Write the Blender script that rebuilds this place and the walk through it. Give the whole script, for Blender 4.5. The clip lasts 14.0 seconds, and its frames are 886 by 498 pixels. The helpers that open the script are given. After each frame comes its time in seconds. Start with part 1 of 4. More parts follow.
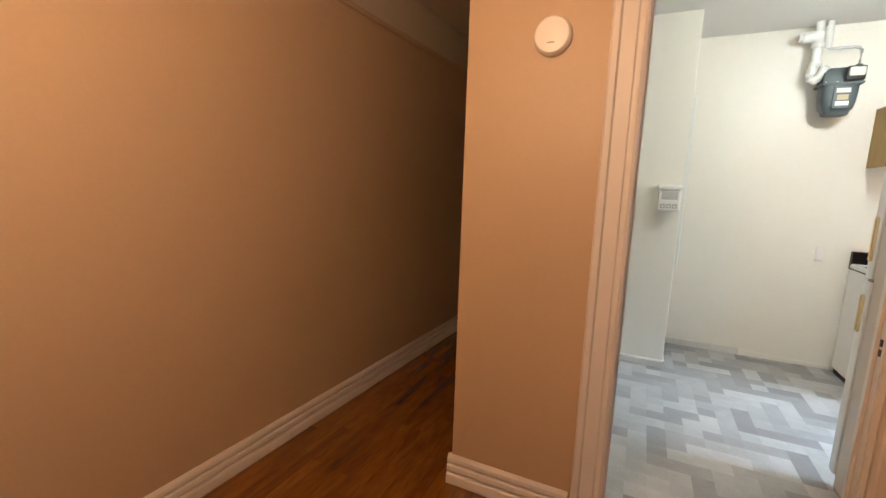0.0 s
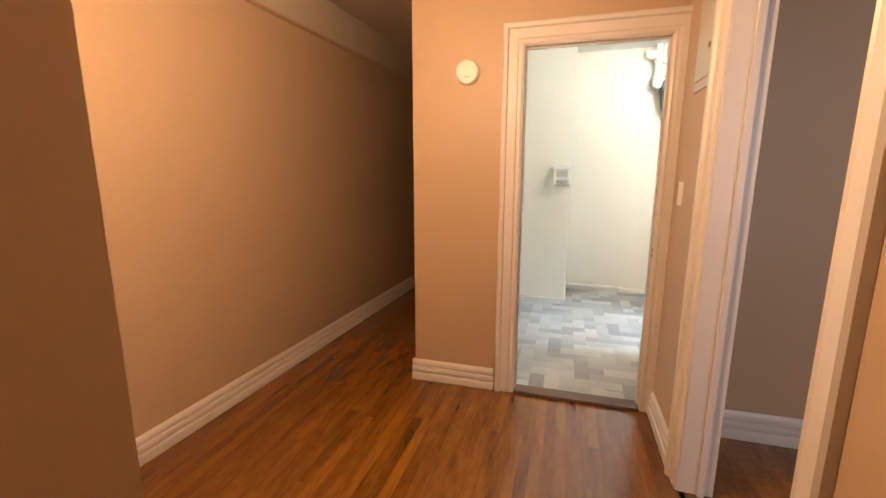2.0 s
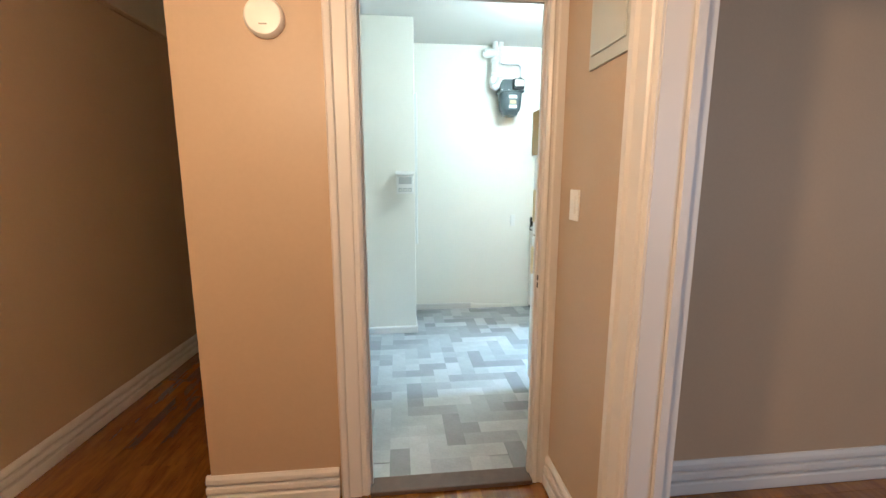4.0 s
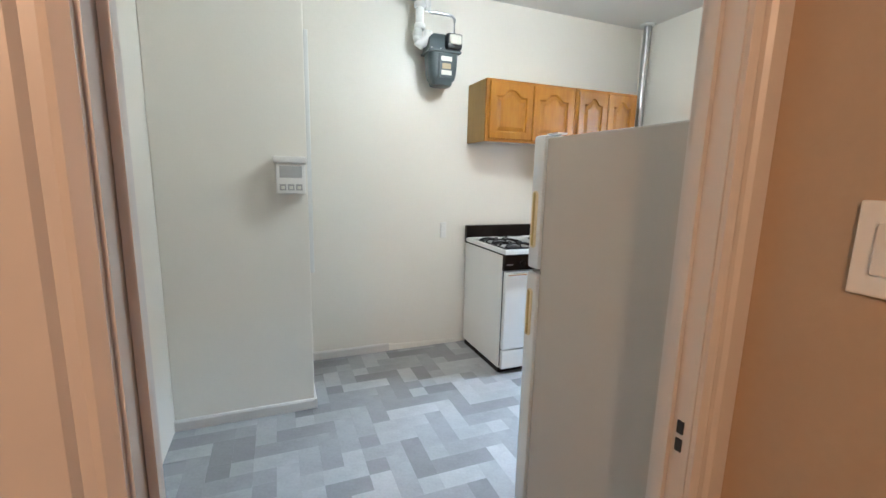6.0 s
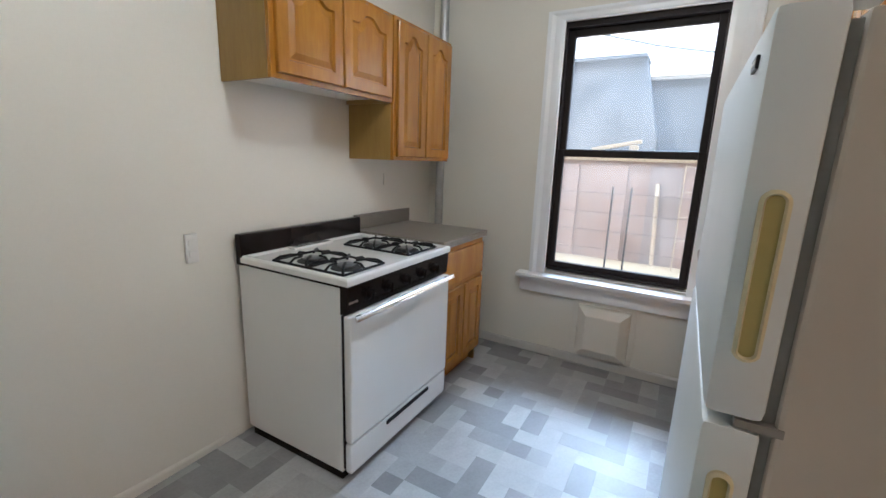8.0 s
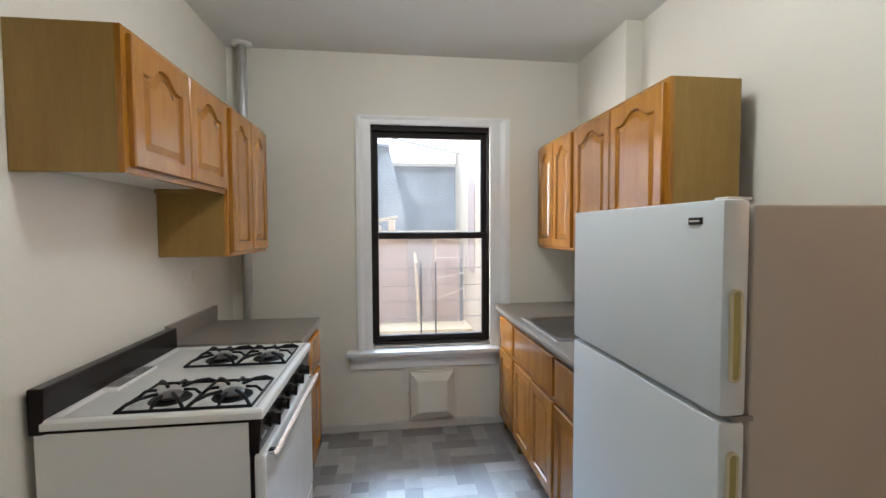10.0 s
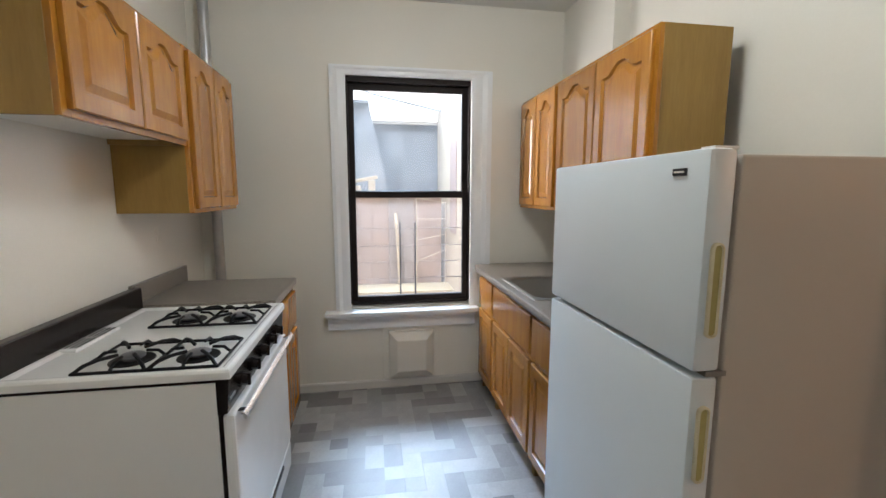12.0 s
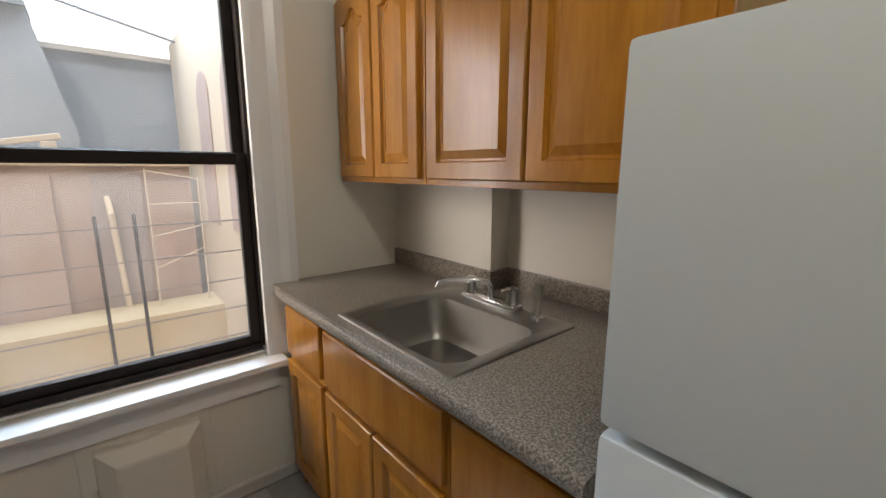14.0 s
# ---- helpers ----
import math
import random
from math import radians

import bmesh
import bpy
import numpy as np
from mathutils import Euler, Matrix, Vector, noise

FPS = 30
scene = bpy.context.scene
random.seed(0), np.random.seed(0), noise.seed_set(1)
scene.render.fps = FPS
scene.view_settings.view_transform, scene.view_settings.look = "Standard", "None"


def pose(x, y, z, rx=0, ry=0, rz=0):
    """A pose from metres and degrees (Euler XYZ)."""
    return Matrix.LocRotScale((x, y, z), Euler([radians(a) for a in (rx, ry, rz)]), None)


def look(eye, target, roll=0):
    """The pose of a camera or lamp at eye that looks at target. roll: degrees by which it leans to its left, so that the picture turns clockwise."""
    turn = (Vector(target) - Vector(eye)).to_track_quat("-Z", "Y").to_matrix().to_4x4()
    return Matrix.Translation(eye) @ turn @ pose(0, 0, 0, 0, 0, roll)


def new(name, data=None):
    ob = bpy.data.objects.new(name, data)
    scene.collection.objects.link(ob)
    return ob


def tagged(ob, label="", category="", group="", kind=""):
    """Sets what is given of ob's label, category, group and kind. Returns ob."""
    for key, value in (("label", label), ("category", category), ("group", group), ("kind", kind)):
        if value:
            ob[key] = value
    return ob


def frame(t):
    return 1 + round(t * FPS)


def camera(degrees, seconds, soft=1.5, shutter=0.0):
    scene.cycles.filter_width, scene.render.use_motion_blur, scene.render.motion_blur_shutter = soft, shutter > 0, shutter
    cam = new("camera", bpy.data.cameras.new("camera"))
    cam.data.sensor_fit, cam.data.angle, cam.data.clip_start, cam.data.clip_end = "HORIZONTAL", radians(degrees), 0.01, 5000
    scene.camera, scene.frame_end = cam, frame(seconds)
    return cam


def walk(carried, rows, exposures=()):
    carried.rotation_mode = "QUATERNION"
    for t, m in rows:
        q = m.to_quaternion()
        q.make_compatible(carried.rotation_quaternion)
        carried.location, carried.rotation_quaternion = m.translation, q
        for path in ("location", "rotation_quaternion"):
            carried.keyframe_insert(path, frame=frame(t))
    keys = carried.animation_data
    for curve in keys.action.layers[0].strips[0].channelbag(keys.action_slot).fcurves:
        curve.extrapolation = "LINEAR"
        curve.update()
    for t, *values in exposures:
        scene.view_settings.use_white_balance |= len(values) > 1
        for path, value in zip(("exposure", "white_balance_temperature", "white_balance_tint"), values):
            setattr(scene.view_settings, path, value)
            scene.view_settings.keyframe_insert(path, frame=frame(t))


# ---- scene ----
cam = camera(93.2, 14.0, soft=1.5)
PATH = [
    (0, (0.736, 2.441, 1.428), (-0.109, 4.228, 1.12), 1.9),
    (0.5, (0.749, 2.178, 1.408), (-0.144, 3.921, 1.001), 0.4),
    (1, (0.799, 1.913, 1.388), (0.173, 3.751, 0.906), 1.2),
    (1.5, (0.873, 1.71, 1.41), (0.289, 3.578, 0.994), 0.6),
    (2, (0.962, 1.586, 1.421), (0.409, 3.473, 1.055), 0.1),
    (2.5, (0.915, 1.677, 1.424), (0.523, 3.608, 1.084), -0.7),
    (3, (0.83, 1.864, 1.417), (0.707, 3.826, 1.051), -1.3),
    (3.5, (0.835, 2.148, 1.399), (0.887, 4.113, 1.031), -1.1),
    (3.7, (0.84, 2.25, 1.403), (0.955, 4.218, 1.068), -0.6),
    (5.8, (0.804, 3.605, 1.427), (1.497, 5.447, 1.073), 1.3),
    (6, (0.831, 3.709, 1.386), (1.56, 5.541, 1.048), 1.3),
    (6.5, (0.92, 4.072, 1.373), (1.794, 5.843, 1.059), 1.3),
    (7, (1.089, 4.394, 1.386), (2.099, 6.093, 1.081), 3.2),
    (7.5, (1.083, 4.78, 1.372), (2.489, 6.155, 1.007), 3.6),
    (8, (1.107, 5.082, 1.365), (2.809, 6.044, 0.946), 2.0),
    (8.5, (1.193, 5.318, 1.377), (3.13, 5.733, 1.106), 1.5),
    (9, (1.101, 5.548, 1.416), (3.086, 5.582, 1.173), 0.0),
    (11.3, (0.772, 5.772, 1.495), (2.73, 5.364, 1.441), 0.3),
    (11.5, (0.791, 5.773, 1.471), (2.747, 5.385, 1.329), 0.6),
    (12, (0.939, 5.694, 1.446), (2.895, 5.37, 1.18), 0.1),
    (12.5, (1.186, 5.68, 1.433), (3.152, 5.5, 1.112), 2.2),
    (13, (1.551, 5.708, 1.418), (3.466, 5.273, 1.04), -0.2),
    (13.2, (1.68, 5.717, 1.402), (3.537, 5.083, 1.016), -0.36),
    (13.5, (1.899, 5.644, 1.388), (3.687, 4.816, 1.045), -1.0),
    (13.7, (2.031, 5.582, 1.417), (3.711, 4.549, 1.075), -2.0),
    (14, (2.176, 5.503, 1.392), (3.68, 4.238, 1.02), 0.1),
]
EXPOSURES = [(0, 0.50, 6150, 8), (1.0, 0.72, 6500, 9), (2.0, 0.95, 6550, 8), (2.5, 0.94, 5500, 1), (3.0, 0.97, 5100, -8), (3.7, 1.0, 5000, -7), (5.8, 0.36, 5550, 5), (6.5, 0.17, 5600, 12), (7.0, 0.08, 5600, 10), (8.0, -0.34, 5750, 11), (9.0, -0.44, 6000, 12), (12.0, -0.40, 6050, 12), (12.5, -0.46, 6100, 12), (13.2, -0.63, 6250, 17), (14, -0.95, 6900, 14)]
walk(cam, [(t, look(eye, target, roll)) for t, eye, target, roll in PATH], EXPOSURES)

# ---- world, sun and lamps ----
world = bpy.data.worlds.new("sky")
scene.world = world
world.use_nodes = True
wn = world.node_tree
sky = wn.nodes.new("ShaderNodeTexSky")
sky.sky_type, sky.sun_disc = "NISHITA", False
sky.sun_elevation, sky.sun_rotation = radians(50), radians(306)
wn.nodes["Background"].inputs["Strength"].default_value = 0.13
wn.links.new(sky.outputs["Color"], wn.nodes["Background"].inputs["Color"])


def lamp(name, kind, m, energy, color, **more):
    data = bpy.data.lights.new(name, kind)
    data.energy, data.color = energy, color
    for key, value in more.items():
        if key == "size":
            data.size = value
        elif key == "size_y":
            data.shape, data.size_y = "RECTANGLE", value
        elif key == "radius":
            data.shadow_soft_size = value
        elif key == "angle":
            data.angle = value
    ob = new(name, data)
    ob.matrix_world = m
    return ob


lamp("sun", "SUN", look((0, 0, 10), (0.52, -0.378, 10 - 0.766)), 2.1, (1.0, 0.94, 0.85), angle=radians(0.6))
lamp("hall_bulb", "POINT", pose(0.25, 2.62, 2.12), 51, (1.0, 0.595, 0.335), radius=0.07)
lamp("kitchen_bulb", "POINT", pose(2.10, 5.42, 2.50), 40, (0.97, 0.99, 0.92), radius=0.11)
# Added area lamps, out of sight outside, standing in for sky and yard light.
lamp("kitchen_daylight", "AREA", look((7.0, 5.30, 4.05), (4.0, 5.43, 1.7)), 540, (0.60, 0.79, 1.0), size=1.3, size_y=1.3)
lamp("yard_daylight", "AREA", look((4.75, 6.75, 1.75), (3.2, 4.4, 1.2)), 86, (1.0, 0.94, 0.88), size=0.9, size_y=1.3)
lamp("wall_daylight", "AREA", look((4.72, 4.12, 1.75), (3.0, 6.6, 1.2)), 27, (1.0, 0.95, 0.90), size=0.8, size_y=1.3)
# Added fill for the side room, set at an assumed window out of view.
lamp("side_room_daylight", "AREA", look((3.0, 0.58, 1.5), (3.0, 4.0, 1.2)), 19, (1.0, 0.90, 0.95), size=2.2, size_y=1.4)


# ---- materials ----
def material(name, color, rough=0.5, metal=0.0, spread=0.06, scale=3.0, fine=0.0, fine_scale=120.0, bump=0.0, bump_scale=40.0, rand=0.0, spec=0.5, coat=0.0):
    """Principled surface: broad blotches, fine grain and relief at real-world size."""
    mat = bpy.data.materials.new(name)
    mat.use_nodes = True
    nt = mat.node_tree
    b = nt.nodes["Principled BSDF"]
    b.inputs["Roughness"].default_value, b.inputs["Metallic"].default_value = rough, metal
    b.inputs["Specular IOR Level"].default_value, b.inputs["Coat Weight"].default_value = spec, coat
    tc = nt.nodes.new("ShaderNodeTexCoord")

    def noise_tex(s, detail=3.0):
        n = nt.nodes.new("ShaderNodeTexNoise")
        n.inputs["Scale"].default_value, n.inputs["Detail"].default_value = s, detail
        nt.links.new(tc.outputs["Object"], n.inputs["Vector"])
        return n.outputs["Fac"]

    def scaled(socket, amount):
        m1 = nt.nodes.new("ShaderNodeMath")
        m1.operation = "MULTIPLY_ADD"
        m1.inputs[1].default_value, m1.inputs[2].default_value = 2 * amount, 1 - amount
        nt.links.new(socket, m1.inputs[0])
        return m1.outputs[0]

    def times(a, c):
        m1 = nt.nodes.new("ShaderNodeMath")
        m1.operation = "MULTIPLY"
        nt.links.new(a, m1.inputs[0])
        nt.links.new(c, m1.inputs[1])
        return m1.outputs[0]

    value = scaled(noise_tex(scale), spread)
    if fine:
        value = times(value, scaled(noise_tex(fine_scale, 2.0), fine))
    if rand:
        oi = nt.nodes.new("ShaderNodeObjectInfo")
        value = times(value, scaled(oi.outputs["Random"], rand))
    hsv = nt.nodes.new("ShaderNodeHueSaturation")
    hsv.inputs["Color"].default_value = (*color, 1)
    nt.links.new(value, hsv.inputs["Value"])
    nt.links.new(hsv.outputs["Color"], b.inputs["Base Color"])
    if bump:
        bp = nt.nodes.new("ShaderNodeBump")
        bp.inputs["Strength"].default_value, bp.inputs["Distance"].default_value = bump, 0.004
        nt.links.new(noise_tex(bump_scale, 4.0), bp.inputs["Height"])
        nt.links.new(bp.outputs["Normal"], b.inputs["Normal"])
    rn = nt.nodes.new("ShaderNodeMath")
    rn.operation, rn.use_clamp = "MULTIPLY_ADD", True
    rn.inputs[1].default_value, rn.inputs[2].default_value = 0.16, rough - 0.08
    nt.links.new(noise_tex(scale * 2.3), rn.inputs[0])
    nt.links.new(rn.outputs[0], b.inputs["Roughness"])
    return mat


def wood(name, dark, light, rough, stretch=(1, 1, 1), scale=9.0, rand=0.0, coat=0.0, bump=0.05):
    """Grain drawn out along one axis; the random value of each piece shifts its tone and its grain."""
    mat = bpy.data.materials.new(name)
    mat.use_nodes = True
    nt = mat.node_tree
    b = nt.nodes["Principled BSDF"]
    b.inputs["Roughness"].default_value, b.inputs["Coat Weight"].default_value = rough, coat
    b.inputs["Coat Roughness"].default_value = 0.2
    tc, mp, oi = nt.nodes.new("ShaderNodeTexCoord"), nt.nodes.new("ShaderNodeMapping"), nt.nodes.new("ShaderNodeObjectInfo")
    mp.inputs["Scale"].default_value = stretch
    nt.links.new(tc.outputs["Object"], mp.inputs["Vector"])
    off = nt.nodes.new("ShaderNodeVectorMath")
    off.operation = "MULTIPLY_ADD"
    off.inputs[1].default_value = (37.0, 17.0, 53.0)
    nt.links.new(oi.outputs["Random"], off.inputs[0])
    nt.links.new(mp.outputs["Vector"], off.inputs[2])
    n1, n2 = nt.nodes.new("ShaderNodeTexNoise"), nt.nodes.new("ShaderNodeTexNoise")
    for n, s, d in ((n1, scale, 5.0), (n2, scale * 6, 3.0)):
        n.inputs["Scale"].default_value, n.inputs["Detail"].default_value = s, d
        nt.links.new(off.outputs["Vector"], n.inputs["Vector"])
    mixf = nt.nodes.new("ShaderNodeMath")
    mixf.operation = "MULTIPLY_ADD"
    mixf.inputs[1].default_value = 0.35
    nt.links.new(n2.outputs["Fac"], mixf.inputs[0])
    sc = nt.nodes.new("ShaderNodeMath")
    sc.operation = "MULTIPLY"
    sc.inputs[1].default_value = 0.65
    nt.links.new(n1.outputs["Fac"], sc.inputs[0])
    nt.links.new(sc.outputs[0], mixf.inputs[2])
    ramp = nt.nodes.new("ShaderNodeValToRGB")
    ramp.color_ramp.elements[0].position, ramp.color_ramp.elements[0].color = 0.30, (*dark, 1)
    ramp.color_ramp.elements[1].position, ramp.color_ramp.elements[1].color = 0.70, (*light, 1)
    nt.links.new(mixf.outputs[0], ramp.inputs["Fac"])
    hsv = nt.nodes.new("ShaderNodeHueSaturation")
    nt.links.new(ramp.outputs["Color"], hsv.inputs["Color"])
    val = nt.nodes.new("ShaderNodeMath")
    val.operation = "MULTIPLY_ADD"
    val.inputs[1].default_value, val.inputs[2].default_value = 2 * rand, 1 - rand
    nt.links.new(oi.outputs["Random"], val.inputs[0])
    nt.links.new(val.outputs[0], hsv.inputs["Value"])
    nt.links.new(hsv.outputs["Color"], b.inputs["Base Color"])
    bp = nt.nodes.new("ShaderNodeBump")
    bp.inputs["Strength"].default_value, bp.inputs["Distance"].default_value = bump, 0.003
    nt.links.new(n1.outputs["Fac"], bp.inputs["Height"])
    nt.links.new(bp.outputs["Normal"], b.inputs["Normal"])
    return mat


def speckled(name, base, dark, pale, rough):
    """Laminate printed like granite: small dark and pale flecks."""
    mat = bpy.data.materials.new(name)
    mat.use_nodes = True
    nt = mat.node_tree
    b = nt.nodes["Principled BSDF"]
    b.inputs["Roughness"].default_value = rough
    tc = nt.nodes.new("ShaderNodeTexCoord")
    n = nt.nodes.new("ShaderNodeTexNoise")
    n.inputs["Scale"].default_value, n.inputs["Detail"].default_value = 190.0, 2.0
    nt.links.new(tc.outputs["Object"], n.inputs["Vector"])
    ramp = nt.nodes.new("ShaderNodeValToRGB")
    e = ramp.color_ramp.elements
    e[0].position, e[0].color = 0.36, (*dark, 1)
    e[1].position, e[1].color = 0.64, (*pale, 1)
    mid = e.new(0.50)
    mid.color = (*base, 1)
    nt.links.new(n.outputs["Fac"], ramp.inputs["Fac"])
    nt.links.new(ramp.outputs["Color"], b.inputs["Base Color"])
    return mat


TAN = material("tan_wall_paint", (0.44, 0.325, 0.215), 0.50, spread=0.05, scale=1.7, fine=0.03, fine_scale=60, bump=0.10, bump_scale=90)
FRIEZE = material("cream_ceiling_paint", (0.52, 0.46, 0.38), 0.7, spread=0.06, scale=2.2, bump=0.12, bump_scale=60)
WHITE = material("kitchen_wall_paint", (0.75, 0.715, 0.64), 0.42, spread=0.05, scale=1.3, fine=0.02, bump=0.10, bump_scale=35)
CEIL = material("ceiling_paint", (0.70, 0.69, 0.66), 0.75, spread=0.05, scale=1.5, bump=0.15, bump_scale=50)
TRIM = material("white_gloss_trim", (0.61, 0.58, 0.55), 0.36, spread=0.03, scale=4, bump=0.04, bump_scale=25)
# Same white trim, paler and cooler to hold the daylight at the window.
TRIM_DAYLIT = material("white_trim_daylit", (0.84, 0.85, 0.86), 0.32, spread=0.03, scale=4, bump=0.05, bump_scale=25)
SASH = material("dark_brown_sash_paint", (0.016, 0.010, 0.008), 0.55, spread=0.3, scale=14, bump=0.2, bump_scale=60, spec=0.22)
OAK_DOOR = wood("honey_oak", (0.285, 0.106, 0.008), (0.430, 0.186, 0.019), 0.26, (6, 6, 0.8), 2.6, 0.10, coat=0.28)
OAK_SIDE = wood("tan_veneer_side", (0.25, 0.142, 0.028), (0.325, 0.195, 0.044), 0.5, (7, 7, 1.0), 3.0, 0.04)
FLOOR_OAK = wood("dark_oak_strip", (0.085, 0.028, 0.0036), (0.26, 0.102, 0.013), 0.24, (4, 0.8, 1), 2.0, 0.17, coat=0.6, bump=0.10)
FLOOR_JOINT = material("floor_joint_dark", (0.03, 0.014, 0.007), 0.7)
VINYL = material("grey_vinyl_tile", (0.325, 0.322, 0.32), 0.42, spread=0.42, scale=5, fine=0.14, fine_scale=80, bump=0.05, bump_scale=70, rand=0.36)
VINYL_BED = material("grey_vinyl_joint", (0.29, 0.29, 0.29), 0.5, spread=0.1)
ENAMEL = material("white_enamel", (0.78, 0.78, 0.76), 0.22, spread=0.03, scale=4, coat=0.3)
# Window light put into the doors' blue tint, shade into the sides' taupe.
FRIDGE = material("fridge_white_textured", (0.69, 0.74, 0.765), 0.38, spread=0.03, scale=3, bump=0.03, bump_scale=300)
FRIDGE_SIDE = material("fridge_shaded_side", (0.50, 0.46, 0.405), 0.42, spread=0.05, scale=2, bump=0.03, bump_scale=300)
IVORY = material("yellowed_ivory_plastic", (0.68, 0.62, 0.42), 0.45, spread=0.06, scale=12)
# Yellowed plastic darkened further: the handle recess has its shade in the colour.
IVORY_SHADED = material("shaded_yellow_plastic", (0.42, 0.35, 0.12), 0.5, spread=0.12, scale=14)
BLACK = material("black_enamel", (0.011, 0.007, 0.006), 0.20, spread=0.2, scale=10, spec=0.22)
IRON = material("cast_iron", (0.008, 0.008, 0.009), 0.45, spread=0.2, scale=30, bump=0.2, bump_scale=150, spec=0.2)
ALU = material("burner_aluminium", (0.22, 0.22, 0.23), 0.45, 0.8, spread=0.2, scale=40)
CHROME = material("chrome", (0.80, 0.80, 0.82), 0.12, 1.0, spread=0.03)
STEEL = material("brushed_steel", (0.38, 0.365, 0.34), 0.40, 1.0, spread=0.06, scale=20)
GASKET = material("grey_gasket", (0.25, 0.24, 0.22), 0.6, spread=0.1)
LAMINATE = speckled("granite_laminate", (0.20, 0.172, 0.142), (0.095, 0.078, 0.062), (0.34, 0.305, 0.26), 0.30)
METER = material("grey_meter_paint", (0.066, 0.084, 0.090), 0.42, spread=0.12, scale=14, bump=0.1, bump_scale=80)
PIPE = material("galvanised_pipe", (0.50, 0.50, 0.50), 0.34, 0.9, spread=0.2, scale=12)
PIPE_WHITE = material("painted_pipe", (0.72, 0.72, 0.69), 0.4, spread=0.05)
PLASTIC = material("white_plastic", (0.76, 0.74, 0.70), 0.4, spread=0.03, scale=20)
# The white plastic darkened, so the chime's recess and slots look shaded.
PLASTIC_SHADED = material("shaded_plastic", (0.42, 0.41, 0.39), 0.5, spread=0.08, scale=30)
LABEL = material("pale_label", (0.70, 0.68, 0.60), 0.5, spread=0.08, scale=60)
LABEL_TAN = material("tan_label", (0.42, 0.33, 0.20), 0.5, spread=0.08, scale=60)
BADGE = material("black_badge", (0.012, 0.012, 0.014), 0.3, spread=0.2)
PANEL = material("grey_panel_steel", (0.44, 0.45, 0.41), 0.35, spread=0.05, scale=5)
SADDLE = material("worn_wood_saddle", (0.10, 0.065, 0.045), 0.5, spread=0.3, scale=18, bump=0.2)


def veiled_glass(name, veil, tone):
    """Clear glass with a translucent film mixed in, to put a bright haze over the view."""
    mat = bpy.data.materials.new(name)
    mat.use_nodes = True
    nt = mat.node_tree
    b = nt.nodes["Principled BSDF"]
    b.inputs["Base Color"].default_value, b.inputs["Roughness"].default_value = (1, 1, 1, 1), 0.0
    b.inputs["Transmission Weight"].default_value, b.inputs["IOR"].default_value = 1.0, 1.02
    film, mix, tex, tc = (nt.nodes.new(k) for k in ("ShaderNodeBsdfTranslucent", "ShaderNodeMixShader", "ShaderNodeTexNoise", "ShaderNodeTexCoord"))
    film.inputs["Color"].default_value = (*tone, 1)
    tex.inputs["Scale"].default_value, tex.inputs["Detail"].default_value = 5.0, 4.0
    nt.links.new(tc.outputs["Object"], tex.inputs["Vector"])
    amount = nt.nodes.new("ShaderNodeMath")
    amount.operation = "MULTIPLY"
    amount.inputs[1].default_value = 2 * veil
    nt.links.new(tex.outputs["Fac"], amount.inputs[0])
    nt.links.new(amount.outputs[0], mix.inputs["Fac"])
    nt.links.new(b.outputs["BSDF"], mix.inputs[1])
    nt.links.new(film.outputs["BSDF"], mix.inputs[2])
    nt.links.new(mix.outputs["Shader"], nt.nodes["Material Output"].inputs["Surface"])
    return mat


GLASS = veiled_glass("veiled_window_glass", 0.030, (0.93, 0.92, 0.92))
# Lower film is stronger and peach-tinted, to carry the yard's warm haze.
GLASS_LOWER = veiled_glass("hazy_window_glass", 0.055, (0.97, 0.88, 0.82))
GREY_WALL = material("blue_grey_render", (0.235, 0.245, 0.25), 0.8, spread=0.12, scale=0.8)
CREAM_WALL = material("cream_stucco", (0.55, 0.44, 0.31), 0.85, spread=0.10, scale=0.9, bump=0.2, bump_scale=10)
PINK_WALL = material("pinkish_brick_wall", (0.37, 0.26, 0.21), 0.85, spread=0.18, scale=1.6, bump=0.3, bump_scale=12)
BROWN = material("grey_brown_boards", (0.27, 0.215, 0.19), 0.85, spread=0.15, scale=2.0)
YELLOW = material("sunlit_yellow_stone", (0.44, 0.34, 0.20), 0.9, spread=0.12, scale=2.0, bump=0.3, bump_scale=12)
HAZE = bpy.data.materials.new("bright_sky_haze")
HAZE.use_nodes = True
hb = HAZE.node_tree.nodes["Principled BSDF"]
hb.inputs["Emission Color"].default_value, hb.inputs["Emission Strength"].default_value = (1.0, 0.985, 0.97, 1), 1.6
YARD = material("yard_concrete", (0.45, 0.40, 0.32), 0.9, spread=0.2, scale=1.0, bump=0.3, bump_scale=10)


# ---- mesh tools ----
def box(bm, x0, x1, y0, y1, z0, z1, bevel=0.0, m=None):
    made = bmesh.ops.create_cube(bm, size=1.0)["verts"]
    bmesh.ops.transform(bm, verts=made, matrix=Matrix.Translation(((x0 + x1) / 2, (y0 + y1) / 2, (z0 + z1) / 2)) @ Matrix.Diagonal((abs(x1 - x0), abs(y1 - y0), abs(z1 - z0), 1)))
    if bevel:
        edges = list({e for v in made for e in v.link_edges})
        made = list({v for f in bmesh.ops.bevel(bm, geom=edges, offset=bevel, segments=2, affect="EDGES", profile=0.6)["faces"] for v in f.verts} | {v for v in made if v.is_valid})
    if m is not None:
        bmesh.ops.transform(bm, verts=made, matrix=m)
    return bm


def boxed(*args, **more):
    return box(bmesh.new(), *args, **more)


